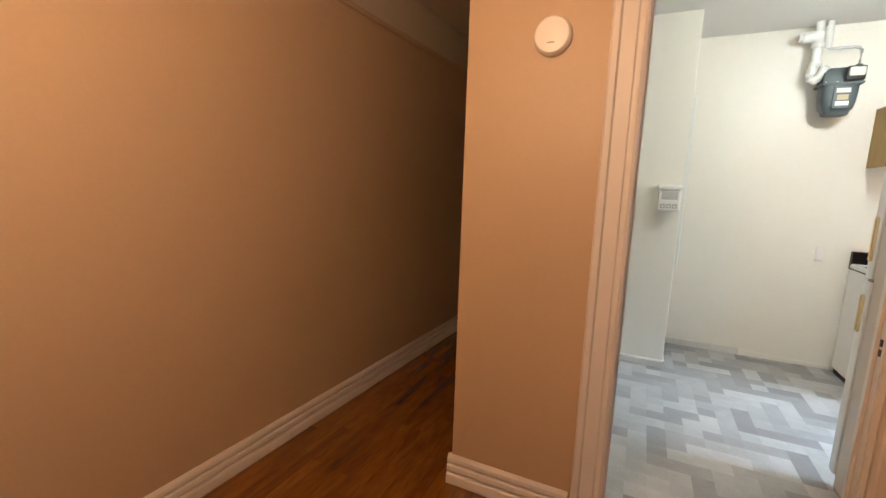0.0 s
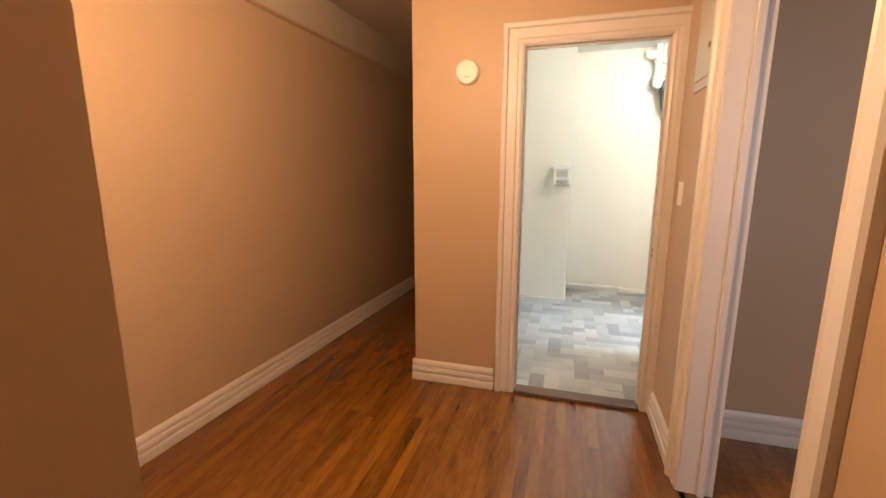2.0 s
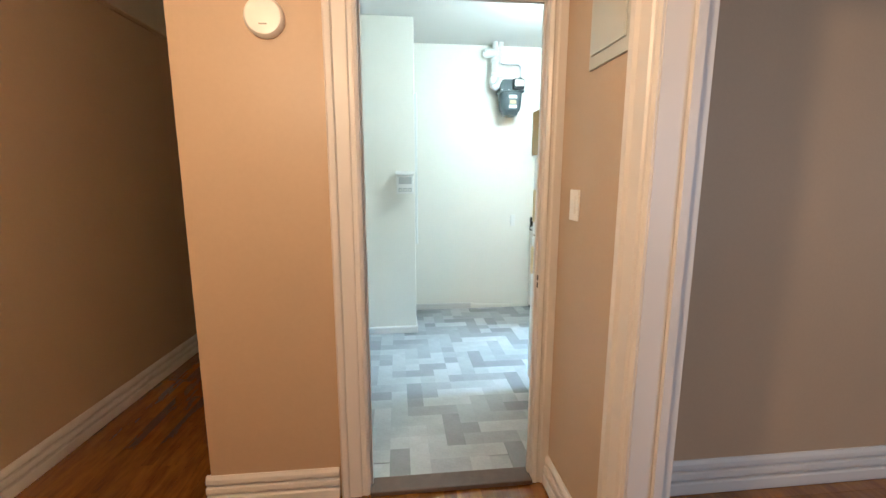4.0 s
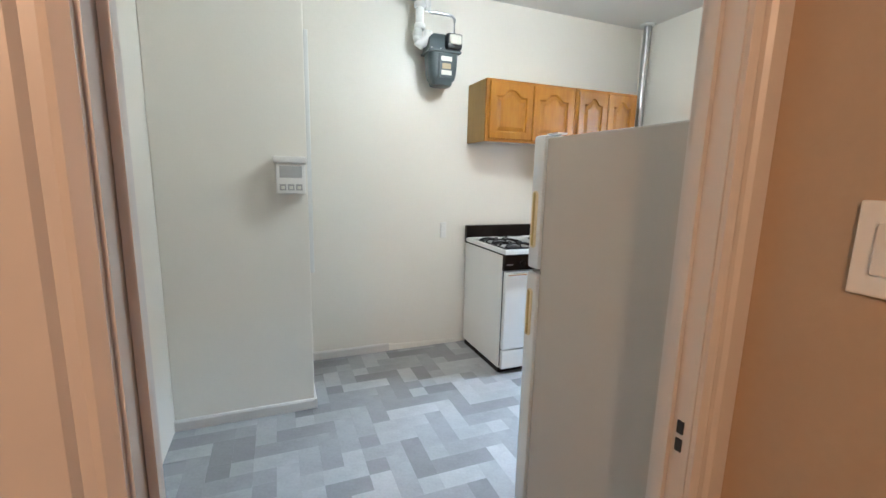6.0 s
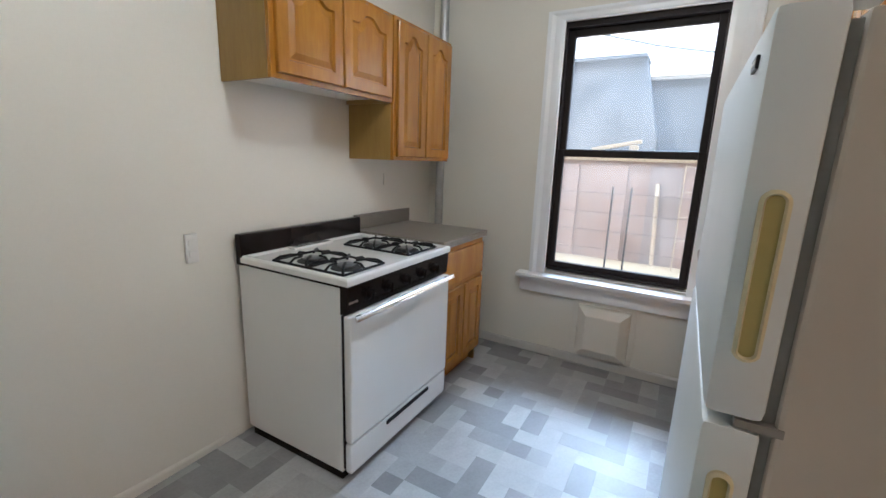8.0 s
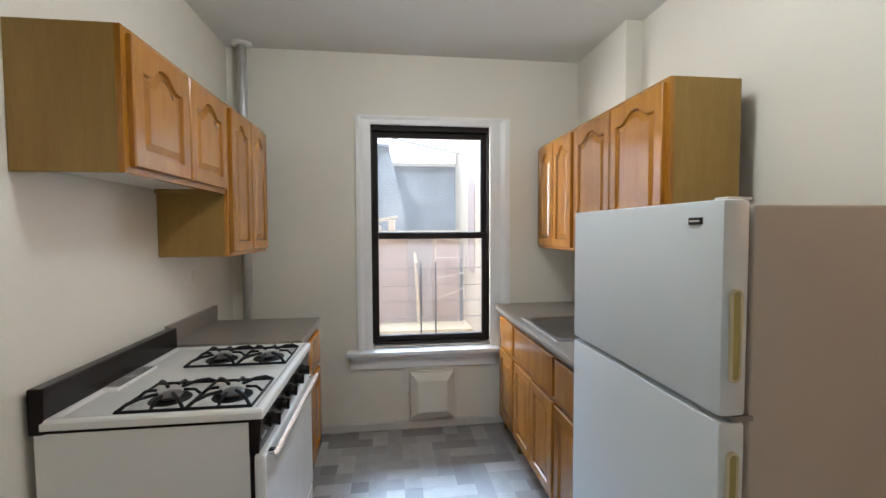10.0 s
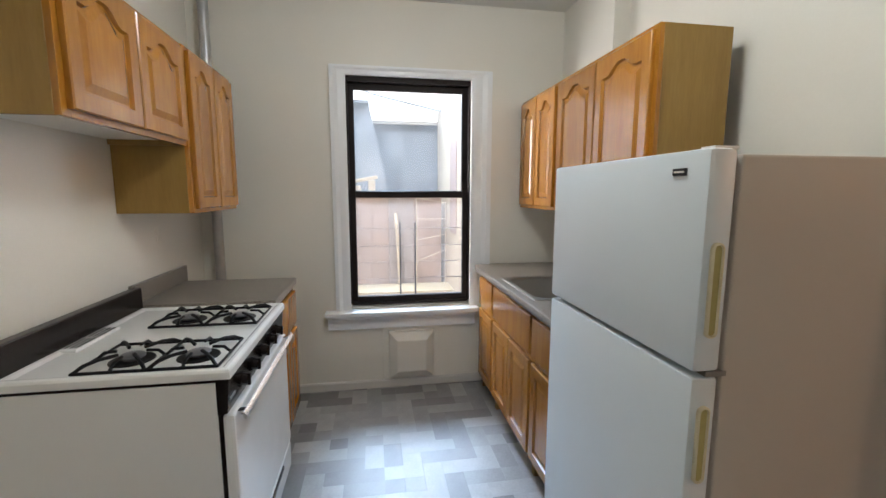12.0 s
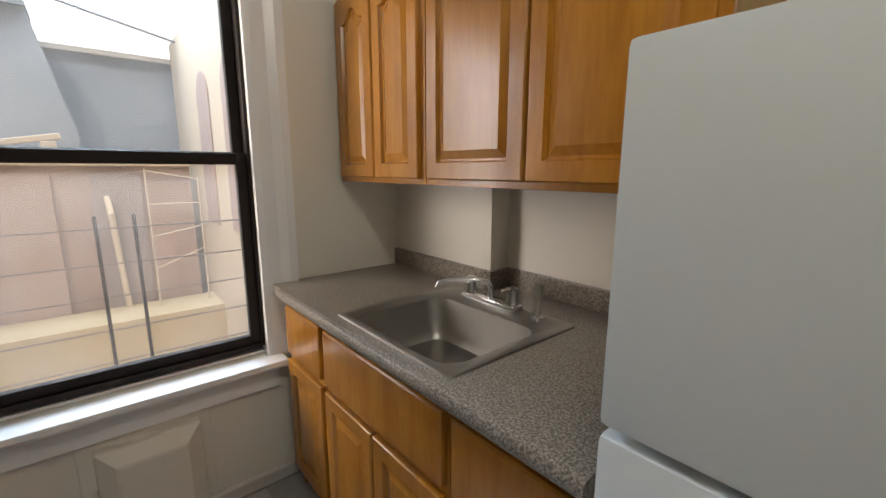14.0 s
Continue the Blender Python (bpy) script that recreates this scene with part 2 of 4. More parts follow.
def tube(bm, points, radius, sides=10, closed=False):
    """A round bar along a line of points."""
    pts = [Vector(p) for p in points]
    rings = []
    for i, p in enumerate(pts):
        a = pts[(i - 1) % len(pts)] if (i or closed) else p
        c = pts[(i + 1) % len(pts)] if (i < len(pts) - 1 or closed) else p
        d = (c - a).normalized()
        u = d.cross(Vector((0, 0, 1)))
        u = u.normalized() if u.length > 0.05 else Vector((1, 0, 0))
        v = d.cross(u).normalized()
        rings.append([bm.verts.new(p + radius * (math.cos(2 * math.pi * k / sides) * u + math.sin(2 * math.pi * k / sides) * v)) for k in range(sides)])
    pairs = list(zip(rings, rings[1:])) + ([(rings[-1], rings[0])] if closed else [])
    for r0, r1 in pairs:
        for k in range(sides):
            bm.faces.new((r0[k], r0[(k + 1) % sides], r1[(k + 1) % sides], r1[k]))
    if not closed:
        bm.faces.new(list(reversed(rings[0])))
        bm.faces.new(rings[-1])
    return bm


def lathe(bm, profile, m, sides=28):
    """Turns (radius, height) pairs about z, then moves the result by m."""
    rings = [[bm.verts.new(m @ Vector((r * math.cos(2 * math.pi * k / sides), r * math.sin(2 * math.pi * k / sides), h))) for k in range(sides)] for r, h in profile]
    for r0, r1 in zip(rings, rings[1:]):
        for k in range(sides):
            bm.faces.new((r0[k], r0[(k + 1) % sides], r1[(k + 1) % sides], r1[k]))
    bm.faces.new(list(reversed(rings[0])))
    bm.faces.new(rings[-1])
    return bm


def sweep(bm, rings, cap=True):
    """Joins rings of points, each one an open outline closed on itself."""
    vr = [[bm.verts.new(p) for p in ring] for ring in rings]
    n = len(vr[0])
    for r0, r1 in zip(vr, vr[1:]):
        for k in range(n):
            bm.faces.new((r0[k], r0[(k + 1) % n], r1[(k + 1) % n], r1[k]))
    if cap:
        bm.faces.new(list(reversed(vr[0])))
        bm.faces.new(vr[-1])
    return bm


def mesh_of(name, bm, mat, smooth=False):
    bmesh.ops.recalc_face_normals(bm, faces=bm.faces)
    me = bpy.data.meshes.new(name)
    bm.to_mesh(me)
    bm.free()
    me.materials.append(mat)
    if smooth:
        me.polygons.foreach_set("use_smooth", [True] * len(me.polygons))
        me.set_sharp_from_angle(angle=radians(14 if mat is OAK_DOOR else 40))
    return me


BASE = {}


def thing(name, at, label, category, group="", kind=""):
    """An Empty at the thing's base; its parts are built in world places."""
    ob = new(name)
    ob.location, ob.empty_display_size = at, 0.05
    BASE[ob] = Vector(at)
    return tagged(ob, label, category, group, kind)


def part(name, bm, mat, parent=None, label="", smooth=False):
    """Links a bmesh, built in world places, as one mesh under a thing or under a part."""
    off = BASE[parent] if parent else Vector((0, 0, 0))
    bmesh.ops.translate(bm, verts=bm.verts, vec=-off)
    ob = new(name, mesh_of(name, bm, mat, smooth))
    ob.parent = parent
    BASE[ob] = off
    if label:
        ob["label"] = label
    return ob


def setting(name, bm, mat, label, category, smooth=False):
    return tagged(part(name, bm, mat, None, "", smooth), label, category, "", "structure")


# ---- structure: the hall ----
H = 2.73
KD0, KD1, KDH = 0.696, 1.444, 2.112
SX0, SX1 = 1.515, 1.640


def door_wall(y0, y1, x0, x1):
    bm = boxed(x0, KD0 - 0.02, y0, y1, 0, H)
    box(bm, KD1 + 0.02, x1, y0, y1, 0, H)
    box(bm, KD0 - 0.02, KD1 + 0.02, y0, y1, KDH + 0.02, H)
    return bm


setting("wall_hall_north", door_wall(4.14, 4.17, 0.018, SX0), TAN, "tan painted plaster wall around the kitchen doorway", "wall")
LEFT = Matrix.Translation((-0.975, 3.03, 0)) @ Matrix.Rotation(radians(-2.75), 4, "Z")
setting("wall_hall_west", boxed(-0.15, 0, -1.6, 6.2, 0, 2.44, m=LEFT), TAN, "long tan painted wall of the hallway", "wall")
setting("frieze_hall_west", boxed(-0.15, -0.004, -1.6, 6.2, 2.44, H, m=LEFT), FRIEZE, "cream painted band above the picture rail", "wall")
bm = sweep(bmesh.new(), [[LEFT @ Vector((a, y, b)) for a, b in ((-0.002, 2.412), (0.012, 2.417), (0.020, 2.430), (0.012, 2.444), (-0.002, 2.446))] for y in (-1.6, 6.2)])
setting("trim_picture_rail", bm, TAN, "narrow painted picture rail along the wall", "trim")
setting("wall_corridor_east", boxed(0.018, 0.10, 4.171, 9.2, 0, H), TAN, "tan painted wall beside the dark corridor", "wall")
setting("wall_corridor_end", boxed(-1.2, 0.10, 9.2, 9.35, 0, H), TAN, "plain tan wall at the corridor's end", "wall")
setting("wall_near_return", boxed(-1.1, 0.418, 1.60, 1.96, 0, H), TAN, "tan painted wall end beside the opening", "wall")
bm = boxed(SX0, SX1, -1.6, 2.63, 0, H)
box(bm, SX0, SX1, 3.50, 4.14, 0, H)
box(bm, SX0, SX1, 2.63, 3.50, 2.12, H)
setting("wall_hall_east", bm, TAN, "tan painted wall with an open doorway to a side room", "wall")
setting("wall_near_west", boxed(-1.25, -1.1, -1.6, 1.96, 0, H), TAN, "plain tan wall of the near room", "wall")
setting("wall_near_south", boxed(-1.25, 4.75, -1.75, -1.6, 0, H), TAN, "plain tan wall closing the near room", "wall")
setting("wall_side_room_north", boxed(SX1, 4.6, 4.0, 4.14, 0, H), TAN, "mauve-tan wall of the side room", "wall")
setting("wall_side_room_east", boxed(4.6, 4.75, -1.6, 4.30, 0, H), TAN, "plain wall of the side room", "wall")
# Unseen wall; its opening is assumed, to go with the side room's fill lamp.
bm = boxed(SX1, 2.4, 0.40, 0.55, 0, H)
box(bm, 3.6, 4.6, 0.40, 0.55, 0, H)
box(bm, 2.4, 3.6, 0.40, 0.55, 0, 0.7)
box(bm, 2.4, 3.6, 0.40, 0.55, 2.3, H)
setting("wall_side_room_south", bm, TAN, "plain unseen wall with an assumed window opening", "wall")
setting("ceiling_hall", boxed(-1.3, 4.75, -1.75, 4.17, H, H + 0.1), FRIEZE, "cream painted hall ceiling", "ceiling")
setting("ceiling_corridor", boxed(-1.3, 0.10, 4.17, 9.35, H, H + 0.1), FRIEZE, "cream painted corridor ceiling", "ceiling")


def baseboard(name, p0, p1, height, label, mat=TRIM, thick=0.018):
    """A moulded skirting from p0 to p1; its face looks to the left of that way."""
    a, c = Vector((*p0, 0)), Vector((*p1, 0))
    d = (c - a).normalized()
    n = Vector((-d.y, d.x, 0))
    k = thick
    prof = ((-0.004, 0.002), (k + 0.006, 0.002), (k + 0.008, 0.10), (k + 0.006, 0.33), (k + 0.001, 0.37), (k - 0.012, 0.385), (k - 0.012, 0.43), (k + 0.001, 0.455), (k + 0.003, 0.52), (k + 0.001, 0.64), (k - 0.004, 0.665), (k - 0.013, 0.675), (k - 0.013, 0.715), (k - 0.003, 0.74), (k - 0.001, 0.80), (k - 0.003, 0.90), (k - 0.009, 0.97), (k - 0.012, 1.0), (-0.004, 1.0))
    bm = sweep(bmesh.new(), [[p + n * u + Vector((0, 0, v * height if v > 0.01 else v)) for u, v in prof] for p in (a, c)])
    return setting(name, bm, mat, label, "baseboard")


lp = [LEFT @ Vector((0, y, 0)) for y in (-1.05, 6.15)]
baseboard("baseboard_hall_west", (lp[1].x, lp[1].y), (lp[0].x, lp[0].y), 0.145, "white moulded baseboard along the hall")
baseboard("baseboard_hall_north", (KD0 - 0.135, 4.14), (0.0, 4.14), 0.145, "white moulded baseboard beside the doorway")
baseboard("baseboard_corridor_east", (0.018, 4.14), (0.018, 9.2), 0.145, "white moulded baseboard in the corridor")
baseboard("baseboard_hall_east", (SX0, 3.62), (SX0, 4.12), 0.145, "white moulded baseboard of the short wall")
baseboard("baseboard_side_room", (4.6, 4.0), (SX1, 4.0), 0.16, "white baseboard of the side room")
baseboard("baseboard_near_return", (0.418, 1.60), (0.418, 1.96), 0.145, "white baseboard of the wall end")

CASING = ((0.0, 0.0), (0.0, 0.012), (0.012, 0.018), (0.020, 0.014), (0.030, 0.014), (0.036, 0.020), (0.085, 0.022), (0.092, 0.034), (0.112, 0.036), (0.120, 0.026), (0.120, 0.0))


def casing(name, x0, x1, top, place, label):
    """A mitred door casing round an opening; place turns (across, out, up) into the world."""
    bm = bmesh.new()
    rings = []
    for sx, up in ((-1, False), (-1, True), (1, True), (1, False)):
        rings.append([place((x0 if sx < 0 else x1) + sx * a, b, (top + a) if up else 0.001) for a, b in ((0.004 + 1.0 * u, v) for u, v in CASING)])
    return setting(name, sweep(bm, rings), TRIM, label, "trim")


casing("trim_kitchen_door", KD0, KD1, KDH, lambda a, b, c: Vector((a, 4.142 - b, c)), "white moulded casing around the kitchen doorway")
casing("trim_side_door", 2.65, 3.48, 2.10, lambda a, b, c: Vector((SX0 + 0.002 - b, a, c)), "white moulded casing around the side doorway")


def lining(x0, x1, top, d0, d1, thick, place):
    """A U-shaped lining of an opening; place turns (across, depth, up) into the world."""
    rings = []
    for sx, up in ((-1, False), (-1, True), (1, True), (1, False)):
        rings.append([place((x0 if sx < 0 else x1) + sx * a, d, (top + a) if up else 0.001) for a, d in ((0, d0), (thick, d0), (thick, d1), (0, d1))])
    return sweep(bmesh.new(), rings)


jamb = setting("door_jamb_kitchen", lining(KD0, KD1, KDH, 4.138, 4.207, 0.022, lambda a, d, c: Vector((a, d, c))), TRIM, "white painted jamb lining of the kitchen doorway", "door frame")
part("door_stop", lining(KD0 + 0.010, KD1 - 0.010, KDH - 0.010, 4.170, 4.190, 0.009, lambda a, d, c: Vector((a, d, c))), TRIM, jamb)
jamb = setting("door_jamb_side_room", lining(2.65, 3.48, 2.10, SX0 - 0.004, SX1 + 0.012, 0.022, lambda a, d, c: Vector((d, a, c))), TRIM, "white painted jamb lining of the side doorway", "door frame")
part("door_stop", lining(2.666, 3.464, 2.084, SX0 + 0.072, SX0 + 0.098, 0.015, lambda a, d, c: Vector((d, a, c))), TRIM, jamb)
setting("door_saddle", boxed(KD0, KD1, 4.115, 4.215, 0, 0.022, bevel=0.006), SADDLE, "worn dark wooden door saddle", "threshold")

# ---- structure: the kitchen ----
KX0, KX1, KY0, KY1 = 0.27, 3.955, 4.205, 6.83
WY0, WY1, WZ0, WZ1 = 4.988, 5.869, 0.605, 2.238
bm = door_wall(4.17, KY0, 0.10, KX1)
setting("wall_kitchen_south", bm, WHITE, "off-white kitchen wall behind the sink and fridge", "wall")
setting("wall_pipe_chase", boxed(3.30, KX1, KY0, 4.31, 0, H), WHITE, "shallow off-white pipe chase in the corner", "wall")
setting("wall_kitchen_north", boxed(0.10, 4.10, KY1, 6.98, 0, H), WHITE, "off-white painted kitchen wall", "wall")
setting("wall_kitchen_west", boxed(0.10, KX0, KY0, KY1, 0, H), WHITE, "plain off-white kitchen wall", "wall")
setting("wall_chimney_breast", boxed(KX0, 0.994, 6.150, KY1, 0, H, bevel=0.006), WHITE, "off-white projecting chimney breast", "wall")
bm = boxed(KX1, 4.10, 4.14, WY0, 0, H)
box(bm, KX1, 4.10, WY1, KY1, 0, H)
box(bm, KX1, 4.10, WY0, WY1, 0, WZ0)
box(bm, KX1, 4.10, WY0, WY1, WZ1, H)
setting("wall_kitchen_east", bm, WHITE, "off-white kitchen wall with the window", "wall")
setting("ceiling_kitchen", boxed(0.10, 4.10, 4.17, 6.98, H, H + 0.1), CEIL, "plain painted kitchen ceiling", "ceiling")
for nm, p0, p1 in (("baseboard_kitchen_north", (1.62, KY1), (1.0, KY1)), ("baseboard_chimney", (0.994, 6.150), (KX0, 6.150)), ("baseboard_chimney_side", (0.994, KY1), (0.994, 6.135)), ("baseboard_kitchen_east", (KX1, 4.9), (KX1, 6.83))):
    a, c = Vector((*p0, 0)), Vector((*p1, 0))
    d = (c - a).normalized()
    n = Vector((-d.y, d.x, 0))
    rings = [[p + n * u + Vector((0, 0, v)) for u, v in ((-0.003, 0.002), (0.014, 0.002), (0.014, 0.052), (0.008, 0.062), (-0.003, 0.064))] for p in (a, c)]
    setting(nm, sweep(bmesh.new(), rings), TRIM, "low white painted baseboard", "baseboard")
bm = sweep(bmesh.new(), [[Vector((x, KY1 + 0.003 - u, v)) for u, v in ((0, 0.002), (d, 0.002), (d, h - 0.012), (d - 0.005, h), (0, h))] for x, d, h in ((1.62, 0.016, 0.064), (1.66, 0.013, 0.052), (1.95, 0.011, 0.040), (2.25, 0.010, 0.036))])
setting("baseboard_kitchen_patch", bm, WHITE, "low painted-over strip between baseboard and stove", "baseboard")


# ---- window ----
def build_window():
    w = tagged(new("window_1"), "tall double-hung window with dark brown sashes", "window", "", "structure")
    w.location = (4.0, (WY0 + WY1) / 2, WZ0)
    BASE[w] = Vector(w.location)
    y0, y1, z0, z1 = WY0, WY1, 0.638, WZ1

    def sash(name, x0, x1, za, zb, rail):
        bm = boxed(x0, x1, y0 + 0.012, y0 + 0.052, za, zb, bevel=0.004)
        box(bm, x0, x1, y1 - 0.052, y1 - 0.012, za, zb, bevel=0.004)
        box(bm, x0, x1, y0 + 0.052, y1 - 0.052, za, za + rail[0], bevel=0.004)
        box(bm, x0, x1, y0 + 0.052, y1 - 0.052, zb - rail[1], zb, bevel=0.004)
        s = part(name, bm, SASH, w, "dark brown painted sash")
        pane = part("pane", boxed((x0 + x1) / 2 - 0.002, (x0 + x1) / 2 + 0.002, y0 + 0.052, y1 - 0.052, za + rail[0], zb - rail[1]), GLASS if za > 1.0 else GLASS_LOWER, s, "clear glass pane")
        pane.visible_shadow = False

    sash("lower_sash", 4.005, 4.040, z0 + 0.012, 1.455, (0.038, 0.045))
    sash("upper_sash", 4.042, 4.076, 1.415, z1 - 0.03, (0.045, 0.048))
    bm = boxed(3.99, 4.095, y0, y0 + 0.012, z0, z1)
    box(bm, 3.99, 4.095, y1 - 0.012, y1, z0, z1)
    box(bm, 3.99, 4.095, y0 + 0.012, y1 - 0.012, z1 - 0.035, z1)
    box(bm, 3.99, 4.095, y0 + 0.012, y1 - 0.012, z0 - 0.01, z0 + 0.012)
    part("window_frame", bm, SASH, w, "dark brown window frame")
    # casing and reveal
    bm = bmesh.new()
    co = ((0.0, 0.0), (0.0, 0.012), (0.018, 0.016), (0.055, 0.018), (0.080, 0.030), (0.104, 0.030), (0.108, 0.0))
    rings = []
    for sy, up in ((-1, False), (-1, True), (1, True), (1, False)):
        rings.append([Vector((KX1 + 0.001 - b, (y0 if sy < 0 else y1) + sy * (a * (1.4 if sy < 0 else 1.0) - 0.004), (z1 - 0.004 + a * (0.55 if up else 0)) if up else 0.60)) for a, b in co])
    part("casing", sweep(bm, rings), TRIM_DAYLIT, w, "white painted casing")
    bm = boxed(3.86, 4.0, 4.935, 6.045, 0.578, 0.605, bevel=0.006)
    box(bm, 4.0, 4.06, y0 + 0.001, y1 - 0.001, 0.585, 0.615)
    part("window_sill", bm, TRIM_DAYLIT, w, "white painted sill")
    bm = boxed(3.928, 3.957, 4.955, 6.030, 0.465, 0.578, bevel=0.004)
    box(bm, 3.915, 3.957, 4.95, 6.036, 0.545, 0.577, bevel=0.004)
    part("apron", bm, TRIM_DAYLIT, w, "white moulded apron below the sill")


build_window()


# ---- cabinets ----
def panel_door(w, h, arch, t=0.019, rail=0.052):
    """A raised-panel door: x across, z up, front at y = -t; arch is the drop of the cathedral top's shoulders."""
    n = 14

    def outline(d, y):
        top = h - d
        pts = [(d + (w - 2 * d) * i / n, d) for i in range(n)]
        pts += [(w - d, d + (top - arch_at(0.0, d) - d) * i / 6) for i in range(6)]
        pts += [(w - d - (w - 2 * d) * i / n, top - arch_at(i / n, d)) for i in range(n)]
        pts += [(d, top - arch_at(1.0, d) - (top - arch_at(1.0, d) - d) * i / 6) for i in range(6)]
        return [Vector((x, y, z)) for x, z in pts]

    def arch_at(u, d):
        if d < 0.03:
            return 0.0
        c = abs(2 * u - 1)
        s = min(1.0, max(0.0, (c - 0.12) / 0.60))
        return arch * (s * s * (3 - 2 * s))

    bm = bmesh.new()
    rings = [outline(0.0, 0.0), outline(0.0, -t + 0.004), outline(0.004, -t), outline(rail, -t), outline(rail + 0.005, -t + 0.012), outline(rail + 0.012, -t + 0.012), outline(rail + 0.036, -t + 0.002)]
    return sweep(bm, rings)


def drawer_front(w, h, t=0.019):
    bm = bmesh.new()

    def ring(d, y):
        return [Vector((d, y, d)), Vector((w - d, y, d)), Vector((w - d, y, h - d)), Vector((d, y, h - d))]

    return sweep(bm, [ring(0, 0), ring(0, -t + 0.005), ring(0.006, -t + 0.001), ring(0.012, -t)])


def front_place(x, y, z, facing):
    """Puts a front with its lower corner at x, y, z; facing -1 looks to -y, +1 to +y (then x is its right-hand end)."""
    return Matrix.Translation((x, y, z)) @ (Matrix.Identity(4) if facing < 0 else Matrix.Rotation(math.pi, 4, "Z"))


def add_front(name, bm, parent, x, y, z, w, facing, label=""):
    bmesh.ops.transform(bm, verts=bm.verts, matrix=front_place(x if facing < 0 else x + w, y, z, facing))
    return part(name, bm, OAK_DOOR, parent, label, smooth=True)


def wall_cabinet(x0, x1, yw, yf, z0, z1, doors, label, group, arch=0.045):
    """A wall cabinet between the wall yw and its front yf, with framed doors."""
    facing = -1 if yf < yw else 1
    c = thing("wall_cabinet", ((x0 + x1) / 2, yw, z0), label, "cabinet", group)
    fr = 0.019 * facing
    ya, yb = sorted((yw - facing * 0.0 + facing * 0.002, yf - fr))
    part("side_panel", boxed(x0, x0 + 0.014, ya, yb, z0, z1), OAK_SIDE, c, "tan veneer side")
    part("side_panel", boxed(x1 - 0.014, x1, ya, yb, z0, z1), OAK_SIDE, c, "tan veneer side")
    bm = boxed(x0 + 0.014, x1 - 0.014, ya, yb, z0 + 0.022, z0 + 0.034)
    part("bottom", bm, PLASTIC, c, "pale underside")
    part("top", boxed(x0 + 0.014, x1 - 0.014, ya, yb, z1 - 0.02, z1 - 0.002), OAK_SIDE, c)
    ya, yb = sorted((yf - fr, yf))
    bm = boxed(x0, x0 + 0.036, ya, yb, z0, z1, bevel=0.0015)
    box(bm, x1 - 0.036, x1, ya, yb, z0, z1, bevel=0.0015)
    box(bm, x0 + 0.036, x1 - 0.036, ya, yb, z0, z0 + 0.036)
    box(bm, x0 + 0.036, x1 - 0.036, ya, yb, z1 - 0.036, z1)
    box(bm, (x0 + x1) / 2 - 0.02, (x0 + x1) / 2 + 0.02, ya, yb, z0 + 0.036, z1 - 0.036)
    part("face_frame", bm, OAK_DOOR, c, "honey oak face frame")
    x = x0 + 0.022
    gap = 0.010
    w = (x1 - x0 - 0.044 - gap * (doors - 1)) / doors
    for i in range(doors):
        add_front("door", panel_door(w, z1 - z0 - 0.040, arch), c, x, yf + facing * 0.001, z0 + 0.020, w, facing, "honey oak raised-panel door with an arched top")
        x += w + gap
    return c


def base_cabinet(x0, x1, yw, yf, drawers, doors, label, group, top=0.875):
    """A floor cabinet with drawer fronts above and doors below."""
    facing = -1 if yf < yw else 1
    c = thing("base_cabinet", ((x0 + x1) / 2, yw, 0), label, "cabinet", group)
    fr = 0.019 * facing
    ya, yb = sorted((yw + facing * 0.002, yf - fr))
    part("side_panel", boxed(x0, x0 + 0.014, ya, yb, 0.0, top), OAK_SIDE, c, "tan veneer side")
    part("side_panel", boxed(x1 - 0.014, x1, ya, yb, 0.0, top), OAK_SIDE, c, "tan veneer side")
    ya, yb = sorted((yf - facing * 0.075, yf - facing * 0.060))
    part("toe_kick", boxed(x0 + 0.014, x1 - 0.014, ya, yb, 0.0, 0.10), OAK_DOOR, c, "recessed brown toe board")
    ya, yb = sorted((yf - fr, yf))
    bm = boxed(x0, x0 + 0.03, ya, yb, 0.095, top)
    box(bm, x1 - 0.03, x1, ya, yb, 0.095, top)
    for za, zb in ((0.095, 0.13), (0.60, 0.64), (top - 0.035, top)):
        box(bm, x0 + 0.03, x1 - 0.03, ya, yb, za, zb)
    part("face_frame", bm, OAK_DOOR, c, "honey oak face frame")
    gap = 0.012
    w = (x1 - x0 - 0.03 - gap * (drawers - 1)) / drawers
    for i in range(drawers):
        add_front("drawer_front", drawer_front(w, 0.20), c, x0 + 0.015 + i * (w + gap), yf + facing * 0.001, 0.645, w, facing, "plain honey oak drawer front")
    w = (x1 - x0 - 0.03 - gap * (doors - 1)) / doors
    for i in range(doors):
        add_front("door", panel_door(w, 0.50, 0.0, rail=min(0.052, w * 0.26)), c, x0 + 0.015 + i * (w + gap), yf + facing * 0.001, 0.115, w, facing, "honey oak raised-panel door")
    return c


wall_cabinet(2.256, 3.027, KY1, 6.515, 1.652, 2.090, 2, "short honey oak wall cabinet above the stove", "kitchen wall cabinets")
wall_cabinet(3.031, 3.648, KY1, 6.508, 1.350, 2.090, 2, "tall honey oak wall cabinet near the window", "kitchen wall cabinets")
wall_cabinet(3.325, 3.938, 4.31, 4.615, 1.341, 2.085, 2, "narrow honey oak wall cabinet beside the window", "kitchen wall cabinets")
wide = wall_cabinet(2.455, 3.320, 4.300, 4.615, 1.341, 2.085, 2, "wide honey oak wall cabinet above the sink", "kitchen wall cabinets")
part("mounting_rail", boxed(2.95, 3.28, KY0 + 0.002, 4.301, 1.96, 2.05), OAK_SIDE, wide)
base_cabinet(3.070, 3.615, KY1, 6.200, 1, 2, "honey oak base cabinet between stove and window", "kitchen base cabinets")
